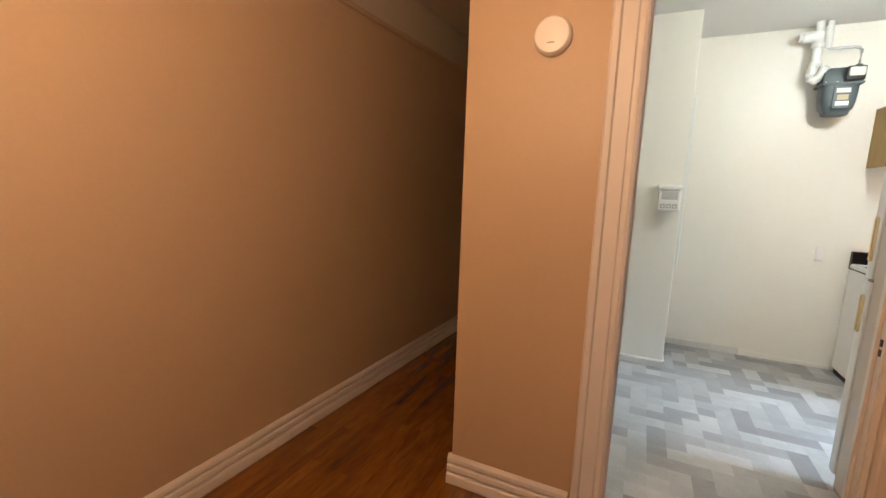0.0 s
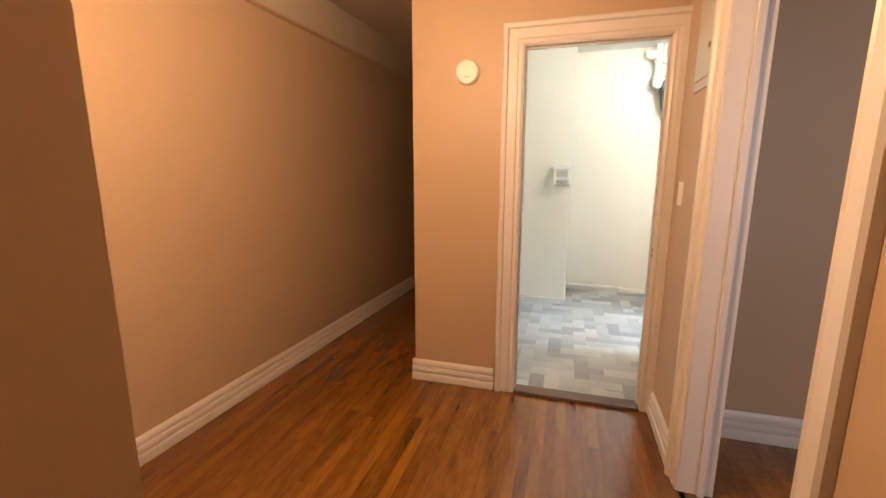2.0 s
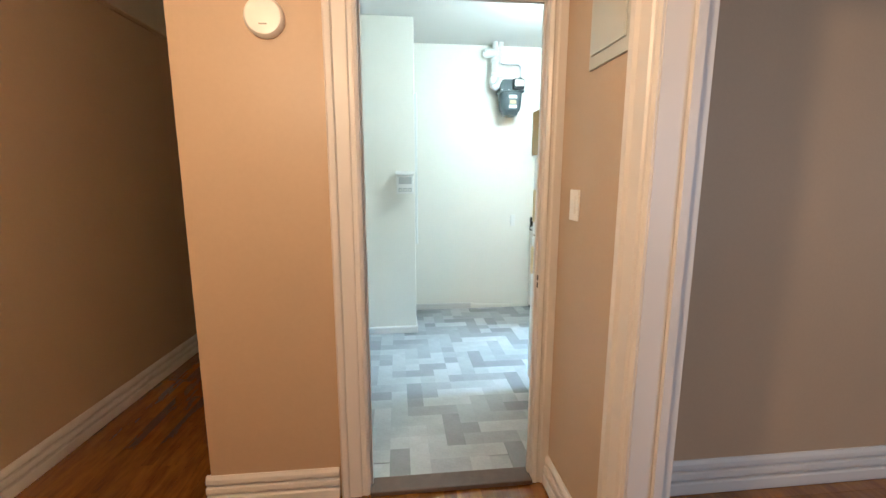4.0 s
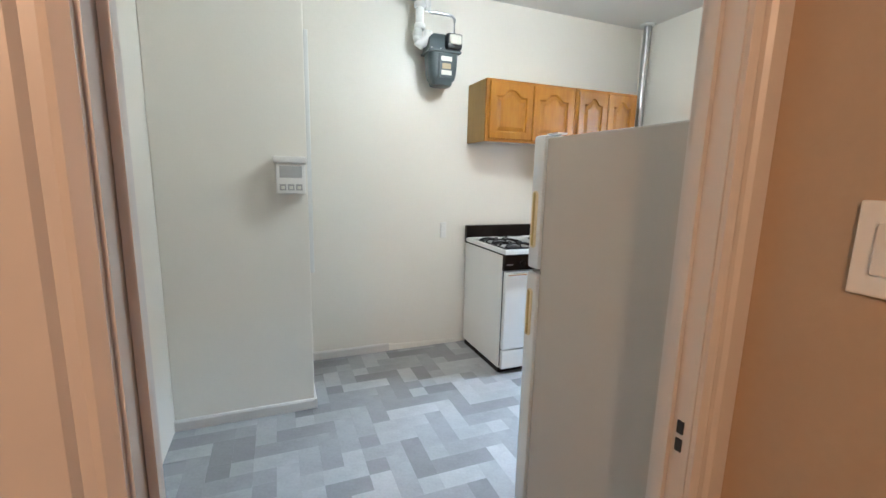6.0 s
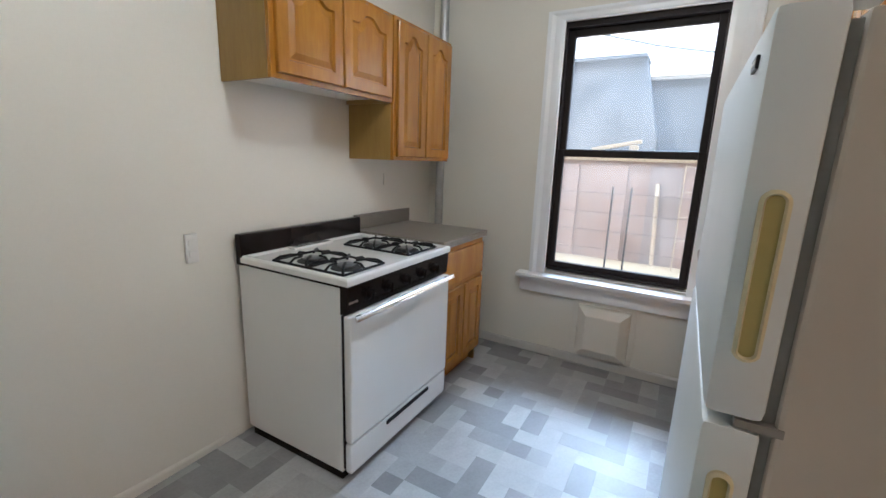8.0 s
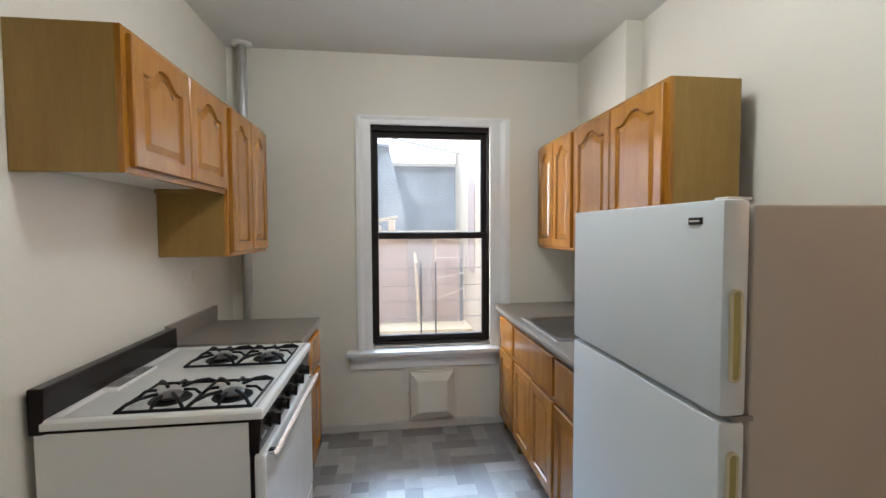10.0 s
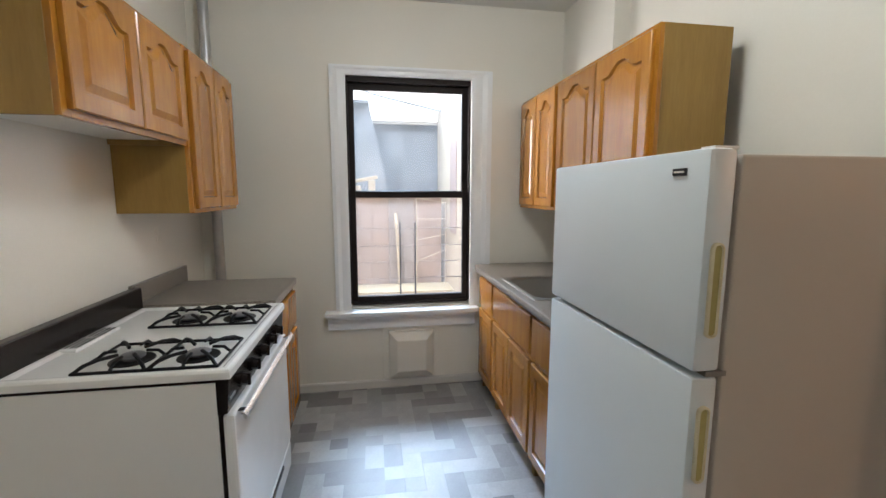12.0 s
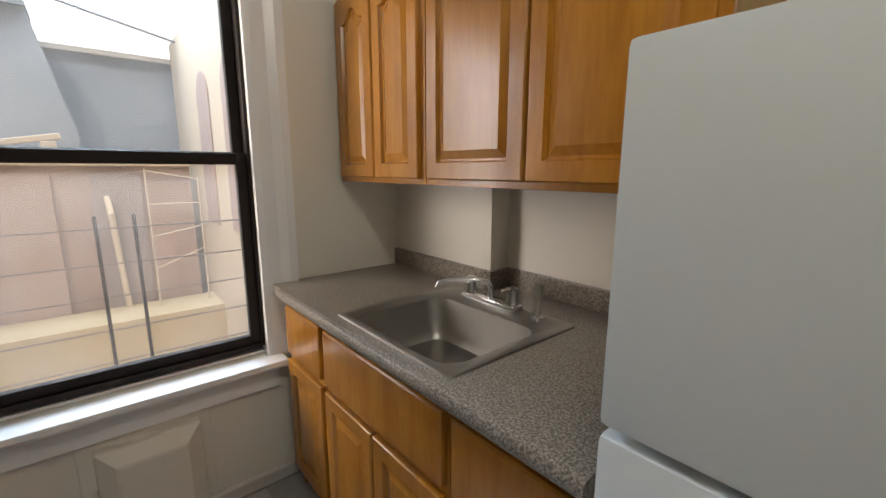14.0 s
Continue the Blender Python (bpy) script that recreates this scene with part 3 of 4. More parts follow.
base_cabinet(3.512, 3.860, 4.31, 4.925, 1, 1, "narrow honey oak base cabinet under the window end", "kitchen base cabinets")
base_cabinet(2.835, 3.508, 4.31, 4.925, 1, 2, "honey oak sink base cabinet with a false drawer", "kitchen base cabinets")
base_cabinet(2.475, 2.831, 4.31, 4.925, 1, 1, "honey oak base cabinet beside the fridge", "kitchen base cabinets")

# ---- worktops ----
SK0, SK1, SKY0, SKY1 = 2.845, 3.42, 4.40, 4.92


def build_worktops():
    t = thing("worktop", (3.34, 6.5, 0.875), "grey speckled laminate worktop with a low upstand", "worktop", "worktops")
    part("slab", boxed(3.060, 3.640, 6.180, 6.825, 0.877, 0.918, bevel=0.007), LAMINATE, t)
    part("upstand", boxed(3.060, 3.640, 6.806, 6.828, 0.918, 1.012, bevel=0.004), LAMINATE, t)
    t = thing("worktop", (3.2, 4.6, 0.875), "speckled granite-look laminate worktop around the sink", "worktop", "worktops")
    def rect(d, z):
        x0, x1, y0, y1 = (2.470, 3.953, 4.215, 4.955) if d == 0 else (SK0 + 0.012, SK1 - 0.012, SKY0 + 0.012, SKY1 - 0.012)
        return [Vector((x0, y0, z)), Vector((x1, y0, z)), Vector((x1, y1, z)), Vector((x0, y1, z))]

    bm = sweep(bmesh.new(), [rect(0, 0.877), rect(0, 0.918), rect(1, 0.918), rect(1, 0.877), rect(0, 0.877)], cap=False)
    bmesh.ops.remove_doubles(bm, verts=bm.verts, dist=0.0001)
    part("slab", bm, LAMINATE, t)
    bm = sweep(bmesh.new(), [[Vector((x, 4.955 + a, b)) for a, b in ((0, 0.877), (0.012, 0.880), (0.018, 0.890), (0.018, 0.906), (0.012, 0.915), (0, 0.918))] for x in (2.470, 3.845)])
    part("rolled_edge", bm, LAMINATE, t, smooth=True)
    part("upstand", boxed(3.302, 3.953, 4.312, 4.334, 0.918, 0.998, bevel=0.004), LAMINATE, t)
    part("upstand", boxed(2.470, 3.298, KY0 + 0.002, KY0 + 0.024, 0.918, 0.998, bevel=0.004), LAMINATE, t)
    part("upstand", boxed(3.280, 3.299, KY0 + 0.025, 4.333, 0.918, 0.997), LAMINATE, t)


build_worktops()


def build_sink():
    s = thing("kitchen_sink", ((SK0 + SK1) / 2, (SKY0 + SKY1) / 2, 0.918), "stainless steel drop-in single-bowl sink", "sink")

    def loop(x0, x1, y0, y1, r, z):
        pts = []
        for cx, cy, a0 in ((x1 - r, y1 - r, 0), (x0 + r, y1 - r, 90), (x0 + r, y0 + r, 180), (x1 - r, y0 + r, 270)):
            pts += [Vector((cx + r * math.cos(radians(a0 + k * 15)), cy + r * math.sin(radians(a0 + k * 15)), z)) for k in range(7)]
        return pts

    bx0, bx1, by0, by1 = SK0 + 0.05, SK1 - 0.05, SKY0 + 0.115, SKY1 - 0.035
    rings = [loop(SK0, SK1, SKY0, SKY1, 0.016, 0.918), loop(SK0 + 0.002, SK1 - 0.002, SKY0 + 0.002, SKY1 - 0.002, 0.015, 0.923), loop(SK0 + 0.014, SK1 - 0.014, SKY0 + 0.014, SKY1 - 0.014, 0.03, 0.925), loop(SK0 + 0.022, SK1 - 0.022, SKY0 + 0.022, SKY1 - 0.022, 0.03, 0.922), loop(bx0 - 0.008, bx1 + 0.008, by0 - 0.008, by1 + 0.008, 0.07, 0.921), loop(bx0, bx1, by0, by1, 0.066, 0.914), loop(bx0 + 0.012, bx1 - 0.012, by0 + 0.012, by1 - 0.012, 0.06, 0.79), loop(bx0 + 0.03, bx1 - 0.03, by0 + 0.03, by1 - 0.03, 0.05, 0.765), loop(bx0 + 0.18, bx1 - 0.18, by0 + 0.13, by1 - 0.13, 0.02, 0.760)]
    bm = bmesh.new()
    sweep(bm, rings, cap=False)
    bm.faces.new([v for v in bm.verts][-28:])
    part("bowl", bm, STEEL, s, smooth=True)
    cx, cy = (bx0 + bx1) / 2, (by0 + by1) / 2
    part("drain", lathe(bmesh.new(), ((0.045, 0.0), (0.045, 0.004), (0.036, 0.005), (0.03, 0.001), (0.008, 0.001), (0.006, 0.012)), Matrix.Translation((cx, cy, 0.761))), CHROME, s, "chrome drain strainer", smooth=True)
    f = thing("kitchen_faucet", (3.16, SKY0 + 0.055, 0.923), "chrome two-handle kitchen faucet with a swivel spout", "faucet")
    fy = SKY0 + 0.055
    part("base", boxed(3.03, 3.29, fy - 0.026, fy + 0.026, 0.923, 0.948, bevel=0.010), CHROME, f, smooth=True)
    part("spout", tube(bmesh.new(), [(3.16, fy, 0.945), (3.16, fy, 0.985), (3.164, fy + 0.010, 1.003), (3.20, fy + 0.045, 1.012), (3.27, fy + 0.110, 1.004), (3.292, fy + 0.130, 0.994), (3.296, fy + 0.134, 0.978)], 0.011, 12), CHROME, f, smooth=True)
    for hx in (3.06, 3.26):
        bm = lathe(bmesh.new(), ((0.022, 0.0), (0.024, 0.012), (0.018, 0.030), (0.022, 0.040), (0.020, 0.058), (0.008, 0.064)), Matrix.Translation((hx, fy, 0.945)), 20)
        box(bm, hx - 0.006, hx + 0.006, fy - 0.005, fy + 0.055, 0.996, 1.006, bevel=0.003)
        part("handle", bm, CHROME, f, smooth=True)
    sp = thing("side_sprayer", (2.955, fy, 0.923), "slim chrome and black side sprayer in the sink deck", "sprayer")
    part("collar", lathe(bmesh.new(), ((0.024, 0.0), (0.022, 0.010), (0.014, 0.016)), Matrix.Translation((2.955, fy, 0.9235)), 20), CHROME, sp, smooth=True)
    part("head", lathe(bmesh.new(), ((0.010, 0.0), (0.011, 0.05), (0.015, 0.08), (0.014, 0.10), (0.006, 0.104)), Matrix.Translation((2.955, fy, 0.938)), 16), STEEL, sp, smooth=True)


build_sink()


# ---- stove ----
def build_stove():
    x0, x1, yb, yf = 2.258, 3.056, 6.800, 6.185
    s = thing("gas_stove", ((x0 + x1) / 2, 6.5, 0), "white enamel gas stove with black backguard and grates", "stove")
    part("body", boxed(x0, x1, yf, yb, 0.045, 0.864, bevel=0.003), ENAMEL, s, "white enamel side panels")
    # Black fillers put the shade into the gaps under cooktop and behind oven door.
    part("top_gap", boxed(x0 + 0.003, x1 - 0.003, yf + 0.002, yb - 0.022, 0.864, 0.878), BLACK, s)
    part("door_seal", boxed(x0 + 0.007, x1 - 0.007, yf - 0.014, yf, 0.06, 0.75), BLACK, s, "black filler for the shade in the oven door gap")
    part("kick_plate", boxed(x0 + 0.01, x1 - 0.01, yf + 0.01, yb - 0.02, 0.0, 0.045), BLACK, s)
    # cooktop with a raised rim
    bm = bmesh.new()

    def ring(d, z, yy=0.0):
        return [Vector((x0 - 0.004 + d, yf - 0.045 + d + yy, z)), Vector((x1 + 0.004 - d, yf - 0.045 + d + yy, z)), Vector((x1 + 0.004 - d, yb - 0.02 - d, z)), Vector((x0 - 0.004 + d, yb - 0.02 - d, z))]

    sweep(bm, [ring(0, 0.876), ring(0, 0.898), ring(0.004, 0.906), ring(0.012, 0.909), ring(0.022, 0.908), ring(0.034, 0.900)])
    top = part("cooktop", bm, ENAMEL, s, "white enamel cooktop")
    part("backguard", boxed(x0 - 0.004, x1 + 0.004, yb - 0.030, yb + 0.012, 0.862, 1.005, bevel=0.006), BLACK, s, "black enamel backguard")
    vent = part("oven_vent", boxed(2.50, 2.76, yb - 0.092, yb - 0.034, 0.899, 0.911, bevel=0.004), ENAMEL, s, "raised white oven vent with dark slots")
    for i in range(3):
        for sx in (2.520, 2.640):
            part("slot", boxed(sx, sx + 0.105, yb - 0.083 + 0.016 * i, yb - 0.076 + 0.016 * i, 0.9105, 0.9122), BLACK, vent)
    # sloping control panel
    bm = sweep(bmesh.new(), [[Vector((x, y, z)) for y, z in ((yf, 0.755), (yf - 0.030, 0.762), (yf - 0.038, 0.868), (yf, 0.874))] for x in (x0 + 0.002, x1 - 0.002)])
    cp = part("control_panel", bm, BLACK, s, "black control panel")
    for kx in (2.39, 2.52, 2.655, 2.79, 2.91):
        m = Matrix.Translation((kx, yf - 0.032, 0.816)) @ Matrix.Rotation(radians(94), 4, "X")
        bm = lathe(bmesh.new(), ((0.026, 0.0), (0.026, 0.008), (0.021, 0.010), (0.019, 0.026), (0.016, 0.028)), m, 18)
        box(bm, -0.004, 0.004, -0.020, 0.020, 0.010, 0.034, m=m)
        part("knob", bm, BLACK, cp, smooth=True)
    part("maker_plate", boxed(2.272, 2.322, yf - 0.0375, yf - 0.034, 0.800, 0.808), STEEL, cp)
    door = part("oven_door", boxed(x0 + 0.004, x1 - 0.004, yf - 0.048, yf - 0.012, 0.192, 0.752, bevel=0.010), ENAMEL, s, "white enamel oven door")
    bm = sweep(bmesh.new(), [[Vector((x, y, z)) for y, z in ((yf - 0.080, 0.736), (yf - 0.085, 0.740), (yf - 0.079, 0.754), (yf - 0.073, 0.758), (yf - 0.070, 0.754), (yf - 0.075, 0.738))] for x in (x0 + 0.008, x1 - 0.008)])
    for hx in (x0 + 0.05, x1 - 0.05):
        box(bm, hx - 0.014, hx + 0.014, yf - 0.074, yf - 0.046, 0.736, 0.750, bevel=0.003)
    part("handle", bm, CHROME, door, "chrome bar handle", smooth=True)
    dr = part("drawer", boxed(x0 + 0.004, x1 - 0.004, yf - 0.046, yf - 0.012, 0.048, 0.184, bevel=0.010), ENAMEL, s, "white broiler drawer")
    part("handle", boxed(2.50, 2.86, yf - 0.052, yf - 0.042, 0.150, 0.170, bevel=0.003), BLACK, dr, "dark recessed pull")
    # burners and double grates
    for bx in (2.403, 2.845):
        for by in (6.282, 6.484):
            part("burner_bowl", lathe(bmesh.new(), ((0.066, 0.0), (0.064, 0.003), (0.050, 0.002), (0.036, 0.002)), Matrix.Translation((bx, by, 0.9005)), 24), IRON, s, smooth=True)
            b = part("burner", lathe(bmesh.new(), ((0.026, 0.0), (0.030, 0.008), (0.038, 0.009), (0.038, 0.014), (0.032, 0.018), (0.010, 0.019)), Matrix.Translation((bx, by, 0.903)), 20), ALU, s, "dull aluminium burner", smooth=True)
        bm = bmesh.new()
        gx0, gx1, gy0, gy1, z = bx - 0.125, bx + 0.125, 6.180, 6.586, 0.912
        tube(bm, [(gx0, gy0, z), (gx1, gy0, z), (gx1, gy1, z), (gx0, gy1, z)], 0.0055, 8, closed=True)
        tube(bm, [(gx0, 6.383, z), (gx1, 6.383, z)], 0.0055, 8)
        for by in (6.282, 6.484):
            for k in range(4):
                a = radians(45 + 90 * k)
                ex, ey = math.copysign(0.125, math.cos(a)), math.copysign(0.100, math.sin(a))
                tube(bm, [(bx + ex, by + ey * 0.98, z), (bx + ex * 0.85, by + ey * 0.80, z + 0.016), (bx + ex * 0.60, by + ey * 0.55, z + 0.022), (bx + ex * 0.26, by + ey * 0.24, z + 0.019)], 0.006, 8)
                tube(bm, [(bx + (ex if k % 2 else 0), by + (0 if k % 2 else ey), z), (bx + (ex * 0.8 if k % 2 else 0), by + (0 if k % 2 else ey * 0.8), z + 0.018), (bx + (ex * 0.45 if k % 2 else 0), by + (0 if k % 2 else ey * 0.45), z + 0.020)], 0.0052, 8)
        part("grate", bm, IRON, s, "black cast-iron double grate", smooth=True)


build_stove()


# ---- fridge ----
def build_fridge():
    x0, x1, yb, yf, ydoor, top = 1.696, 2.428, 4.30, 5.025, 4.960, 1.538
    f = thing("refrigerator", ((x0 + x1) / 2, 4.65, 0), "white top-freezer refrigerator with sides toned for shade and ivory handles", "refrigerator")
    part("body", boxed(x0 + 0.004, x1 - 0.004, yb, ydoor - 0.012, 0.03, top - 0.012, bevel=0.006), FRIDGE_SIDE, f, "painted cabinet toned darker for shade")
    part("gasket", boxed(x0 + 0.016, x1 - 0.016, ydoor - 0.012, ydoor, 0.07, top - 0.02), GASKET, f, "grey door gasket")
    part("base_grille", boxed(x0 + 0.02, x1 - 0.02, ydoor - 0.03, ydoor + 0.02, 0.0, 0.075, bevel=0.004), GASKET, f, "dark base grille")
    for nm, z0, z1, hz0, hz1, lab in (("freezer_door", 1.062, top, 1.140, 1.345, "white freezer door"), ("fridge_door", 0.082, 1.049, 0.804, 0.986, "white refrigerator door")):
        d = part(nm, boxed(x0, x1, ydoor, yf, z0, z1, bevel=0.012), FRIDGE, f, lab, smooth=True)
        bm = bmesh.new()
        hy = 4.993
        rr = 0.015
        for side in (0,):
            loops = []
            for rad, out in ((rr, 0.0), (rr, 0.006), (rr - 0.004, 0.009), (rr - 0.007, 0.003)):
                ring = []
                for k in range(16):
                    a = 2 * math.pi * k / 16
                    cz = hz1 - rr if math.sin(a) >= 0 else hz0 + rr
                    ring.append(Vector((x0 - out, hy + rad * math.cos(a), cz + rad * math.sin(a))))
                loops.append(ring)
            sweep(bm, loops)
        part("handle", bm, IVORY, d, "yellowed ivory handle", smooth=True)
        rad = rr - 0.006
        prof = [2 * math.pi * k / 16 for k in range(16)]
        part("handle_recess", sweep(bmesh.new(), [[Vector((x0 - o, hy + rad * math.cos(a), (hz1 - rr if math.sin(a) >= 0 else hz0 + rr) + rad * math.sin(a))) for a in prof] for o in (0.001, 0.0045)]), IVORY_SHADED, d, "yellowed finger recess with its shade put into the colour")
    part("hinge", boxed(x0 + 0.03, x0 + 0.07, ydoor - 0.03, ydoor + 0.03, top + 0.001, top + 0.007, bevel=0.002), PLASTIC, f, "hinge cover")
    part("middle_hinge", boxed(x0 + 0.002, x0 + 0.05, ydoor - 0.02, ydoor + 0.03, 1.050, 1.061), GASKET, f, "grey middle hinge")
    part("badge", boxed(1.757, 1.799, yf - 0.001, yf + 0.004, 1.484, 1.500, bevel=0.0015), BADGE, f, "small black badge")
    part("badge_mark", boxed(1.762, 1.794, yf + 0.0035, yf + 0.0048, 1.490, 1.494), LABEL, f)


build_fridge()


# ---- gas meter, pipes and small fixtures ----
def build_meter():
    cx, cy = 1.967, 6.69
    m = thing("gas_meter", (cx, cy, 2.03), "grey-green gas meter with a dial on white pipes", "gas meter")
    rings = []
    for z, w, d in ((2.028, 0.052, 0.050), (2.034, 0.072, 0.062), (2.062, 0.080, 0.066), (2.075, 0.094, 0.074), (2.12, 0.104, 0.080), (2.19, 0.109, 0.083), (2.245, 0.111, 0.083)):
        rings.append([Vector((cx + w * math.copysign(abs(math.cos(a)) ** 0.5, math.cos(a)), cy + d * math.copysign(abs(math.sin(a)) ** 0.5, math.sin(a)), z)) for a in [2 * math.pi * k / 32 for k in range(32)]])
    body = part("body", sweep(bmesh.new(), rings), METER, m, smooth=True)
    part("front_rib", boxed(cx - 0.048, cx + 0.056, cy - 0.094, cy - 0.078, 2.075, 2.238, bevel=0.006), METER, body)
    flange = part("flange", boxed(cx - 0.121, cx + 0.121, cy - 0.096, cy + 0.096, 2.245, 2.262, bevel=0.005), METER, m)
    for k in range(4):
        bx = cx - 0.100 + 0.0667 * k
        part("bolt", lathe(bmesh.new(), ((0.007, 0.0), (0.007, 0.006), (0.004, 0.008)), Matrix.Translation((bx, cy - 0.084, 2.261)), 8), PIPE, flange)
    part("head", sweep(bmesh.new(), [[Vector((cx + sx * w, cy + sy * d, z)) for sx, sy in ((-1, -1), (-0.3, -1.06), (0.3, -1.06), (1, -1), (1, 1), (-1, 1))] for z, w, d in ((2.262, 0.113, 0.080), (2.300, 0.110, 0.074), (2.345, 0.102, 0.062), (2.372, 0.074, 0.044))]), METER, m, smooth=True)
    dial = part("dial_housing", boxed(cx + 0.000, cx + 0.112, cy - 0.130, cy - 0.060, 2.262, 2.366, bevel=0.018), BADGE, m, "dark dial housing", smooth=True)
    part("dial", boxed(cx + 0.012, cx + 0.100, cy - 0.136, cy - 0.128, 2.292, 2.352, bevel=0.012), LABEL, dial, "pale dial face")
    for z, mat, w in ((2.186, LABEL, 0.040), (2.134, LABEL_TAN, 0.032), (2.094, LABEL, 0.038)):
        part("label", boxed(cx + 0.008 - w, cx + 0.008 + w, cy - 0.098, cy - 0.093, z, z + (0.030 if mat is LABEL else 0.036)), mat, m)
    for px in (cx - 0.098, cx + 0.100):
        part("union", lathe(bmesh.new(), ((0.028, 0.0), (0.028, 0.024), (0.020, 0.030), (0.020, 0.052)), Matrix.Translation((px, cy, 2.345)), 12), IRON if px < cx else METER, m, smooth=True)
    p = thing("gas_pipe", (1.81, 6.72, 2.30), "white painted gas riser pipes with a tee and elbows", "pipe")
    riser = part("riser", tube(bmesh.new(), [(1.815, 6.72, 2.73), (1.815, 6.72, 2.42), (1.806, 6.718, 2.36), (1.800, 6.712, 2.345)], 0.028, 14), PIPE_WHITE, p, smooth=True)
    part("elbow", tube(bmesh.new(), [(1.803, 6.715, 2.400), (1.792, 6.71, 2.345), (1.796, 6.70, 2.312), (1.815, 6.695, 2.300), (1.840, 6.692, 2.316), (1.862, cy, 2.350), (1.868, cy, 2.392)], 0.031, 14), PIPE_WHITE, p, "white painted elbow", smooth=True)
    for z in (2.405, 2.545):
        part("collar", lathe(bmesh.new(), ((0.034, 0.0), (0.040, 0.008), (0.040, 0.030), (0.034, 0.038)), Matrix.Translation((1.815, 6.72, z)), 14), PIPE_WHITE, riser, smooth=True)
    part("tee", tube(bmesh.new(), [(1.83, 6.72, 2.625), (1.745, 6.72, 2.625), (1.715, 6.72, 2.625)], 0.040, 14), PIPE_WHITE, p, smooth=True)
    part("plug", tube(bmesh.new(), [(1.716, 6.72, 2.625), (1.690, 6.72, 2.625)], 0.030, 6), PIPE_WHITE, p)
    part("second_riser", tube(bmesh.new(), [(1.875, 6.72, 2.73), (1.875, 6.72, 2.535)], 0.022, 12), PIPE_WHITE, p, smooth=True)
    part("outlet_pipe", tube(bmesh.new(), [(1.875, 6.72, 2.545), (1.890, 6.72, 2.530), (2.030, 6.705, 2.526), (2.055, 6.70, 2.518), (2.066, cy, 2.498), (2.067, cy, 2.390)], 0.0105, 10), PIPE, p, "bare grey pipe", smooth=True)


build_meter()


def build_fixtures():
    a = thing("carbon_monoxide_alarm", (0.366, 4.14, 1.99), "round white alarm on the tan wall", "alarm")
    m = Matrix.Translation((0.366, 4.141, 1.99)) @ Matrix.Rotation(radians(90), 4, "X")
    part("housing", lathe(bmesh.new(), ((0.070, 0.0), (0.072, 0.010), (0.070, 0.026), (0.062, 0.036), (0.040, 0.040), (0.010, 0.041)), m, 40), PLASTIC, a, smooth=True)
    part("test_mark", boxed(0.352, 0.380, 4.0995, 4.1025, 1.958, 1.963), GASKET, a)
    s = thing("light_switch", (SX0, 3.968, 1.31), "white rocker light switch plate on the tan wall", "light switch")
    part("plate", boxed(SX0 - 0.007, SX0 + 0.001, 3.929, 4.006, 1.252, 1.370, bevel=0.003), PLASTIC, s)
    part("rocker", boxed(SX0 - 0.011, SX0 - 0.006, 3.951, 3.985, 1.279, 1.344, bevel=0.002), PLASTIC, s)
    b = thing("breaker_panel", (SX0, 3.76, 1.78), "grey steel electrical panel set in the wall", "breaker panel")
    part("frame", boxed(SX0 - 0.010, SX0 + 0.002, 3.635, 3.893, 1.778, 2.18, bevel=0.003), PANEL, b)
    d = part("door", boxed(SX0 - 0.016, SX0 - 0.009, 3.655, 3.873, 1.82, 2.16, bevel=0.003), PANEL, b)
    part("latch", lathe(bmesh.new(), ((0.012, 0.0), (0.012, 0.004), (0.006, 0.006)), Matrix.Translation((SX0 - 0.016, 3.685, 1.94)) @ Matrix.Rotation(radians(-90), 4, "Y"), 16), GASKET, d)
    c = thing("door_chime", (0.905, 6.165, 1.28), "small white wall box with slots on the chimney breast", "door chime")
    part("box", boxed(0.832, 0.978, 6.060, 6.167, 1.283, 1.440, bevel=0.006), PLASTIC, c)
    part("lid", boxed(0.822, 0.986, 6.045, 6.167, 1.440, 1.475, bevel=0.010), PLASTIC, c, smooth=True)
    part("recess", boxed(0.850, 0.960, 6.0575, 6.0615, 1.365, 1.425), PLASTIC_SHADED, c, "grille with the recess shade put into its grey")
    for i in range(3):
        part("slot", boxed(0.848 + 0.040 * i, 0.880 + 0.040 * i, 6.0570, 6.0612, 1.300, 1.332), PLASTIC_SHADED, c)
        part("button", boxed(0.855 + 0.040 * i, 0.873 + 0.040 * i, 6.0545, 6.0580, 1.306, 1.322, bevel=0.002), LABEL, c)
    w = thing("cable_raceway", (1.004, 6.16, 0.83), "thin white cable strip on the chimney corner", "cable cover")
    part("strip", boxed(0.992, 1.016, 6.152, 6.175, 0.83, 2.13, bevel=0.006), PIPE_WHITE, w)
    o = thing("wall_outlet", (2.07, KY1, 0.95), "white double wall outlet beside the stove", "outlet")
    part("plate", boxed(2.042, 2.092, KY1 - 0.016, KY1 + 0.001, 0.906, 1.030, bevel=0.005), PLASTIC, o)
    for z in (0.930, 0.978):
        part("socket", boxed(2.051, 2.083, KY1 - 0.020, KY1 - 0.015, z, z + 0.028, bevel=0.002), PLASTIC, o)
    o = thing("wall_outlet", (3.383, KY1, 1.226), "painted-over outlet plate above the worktop", "outlet")
    part("plate", boxed(3.360, 3.406, KY1 - 0.006, KY1 + 0.001, 1.186, 1.262, bevel=0.0015), WHITE, o)
    p = thing("heating_riser", (3.89, 6.705, 0), "bare galvanised riser pipe in the kitchen corner", "pipe")
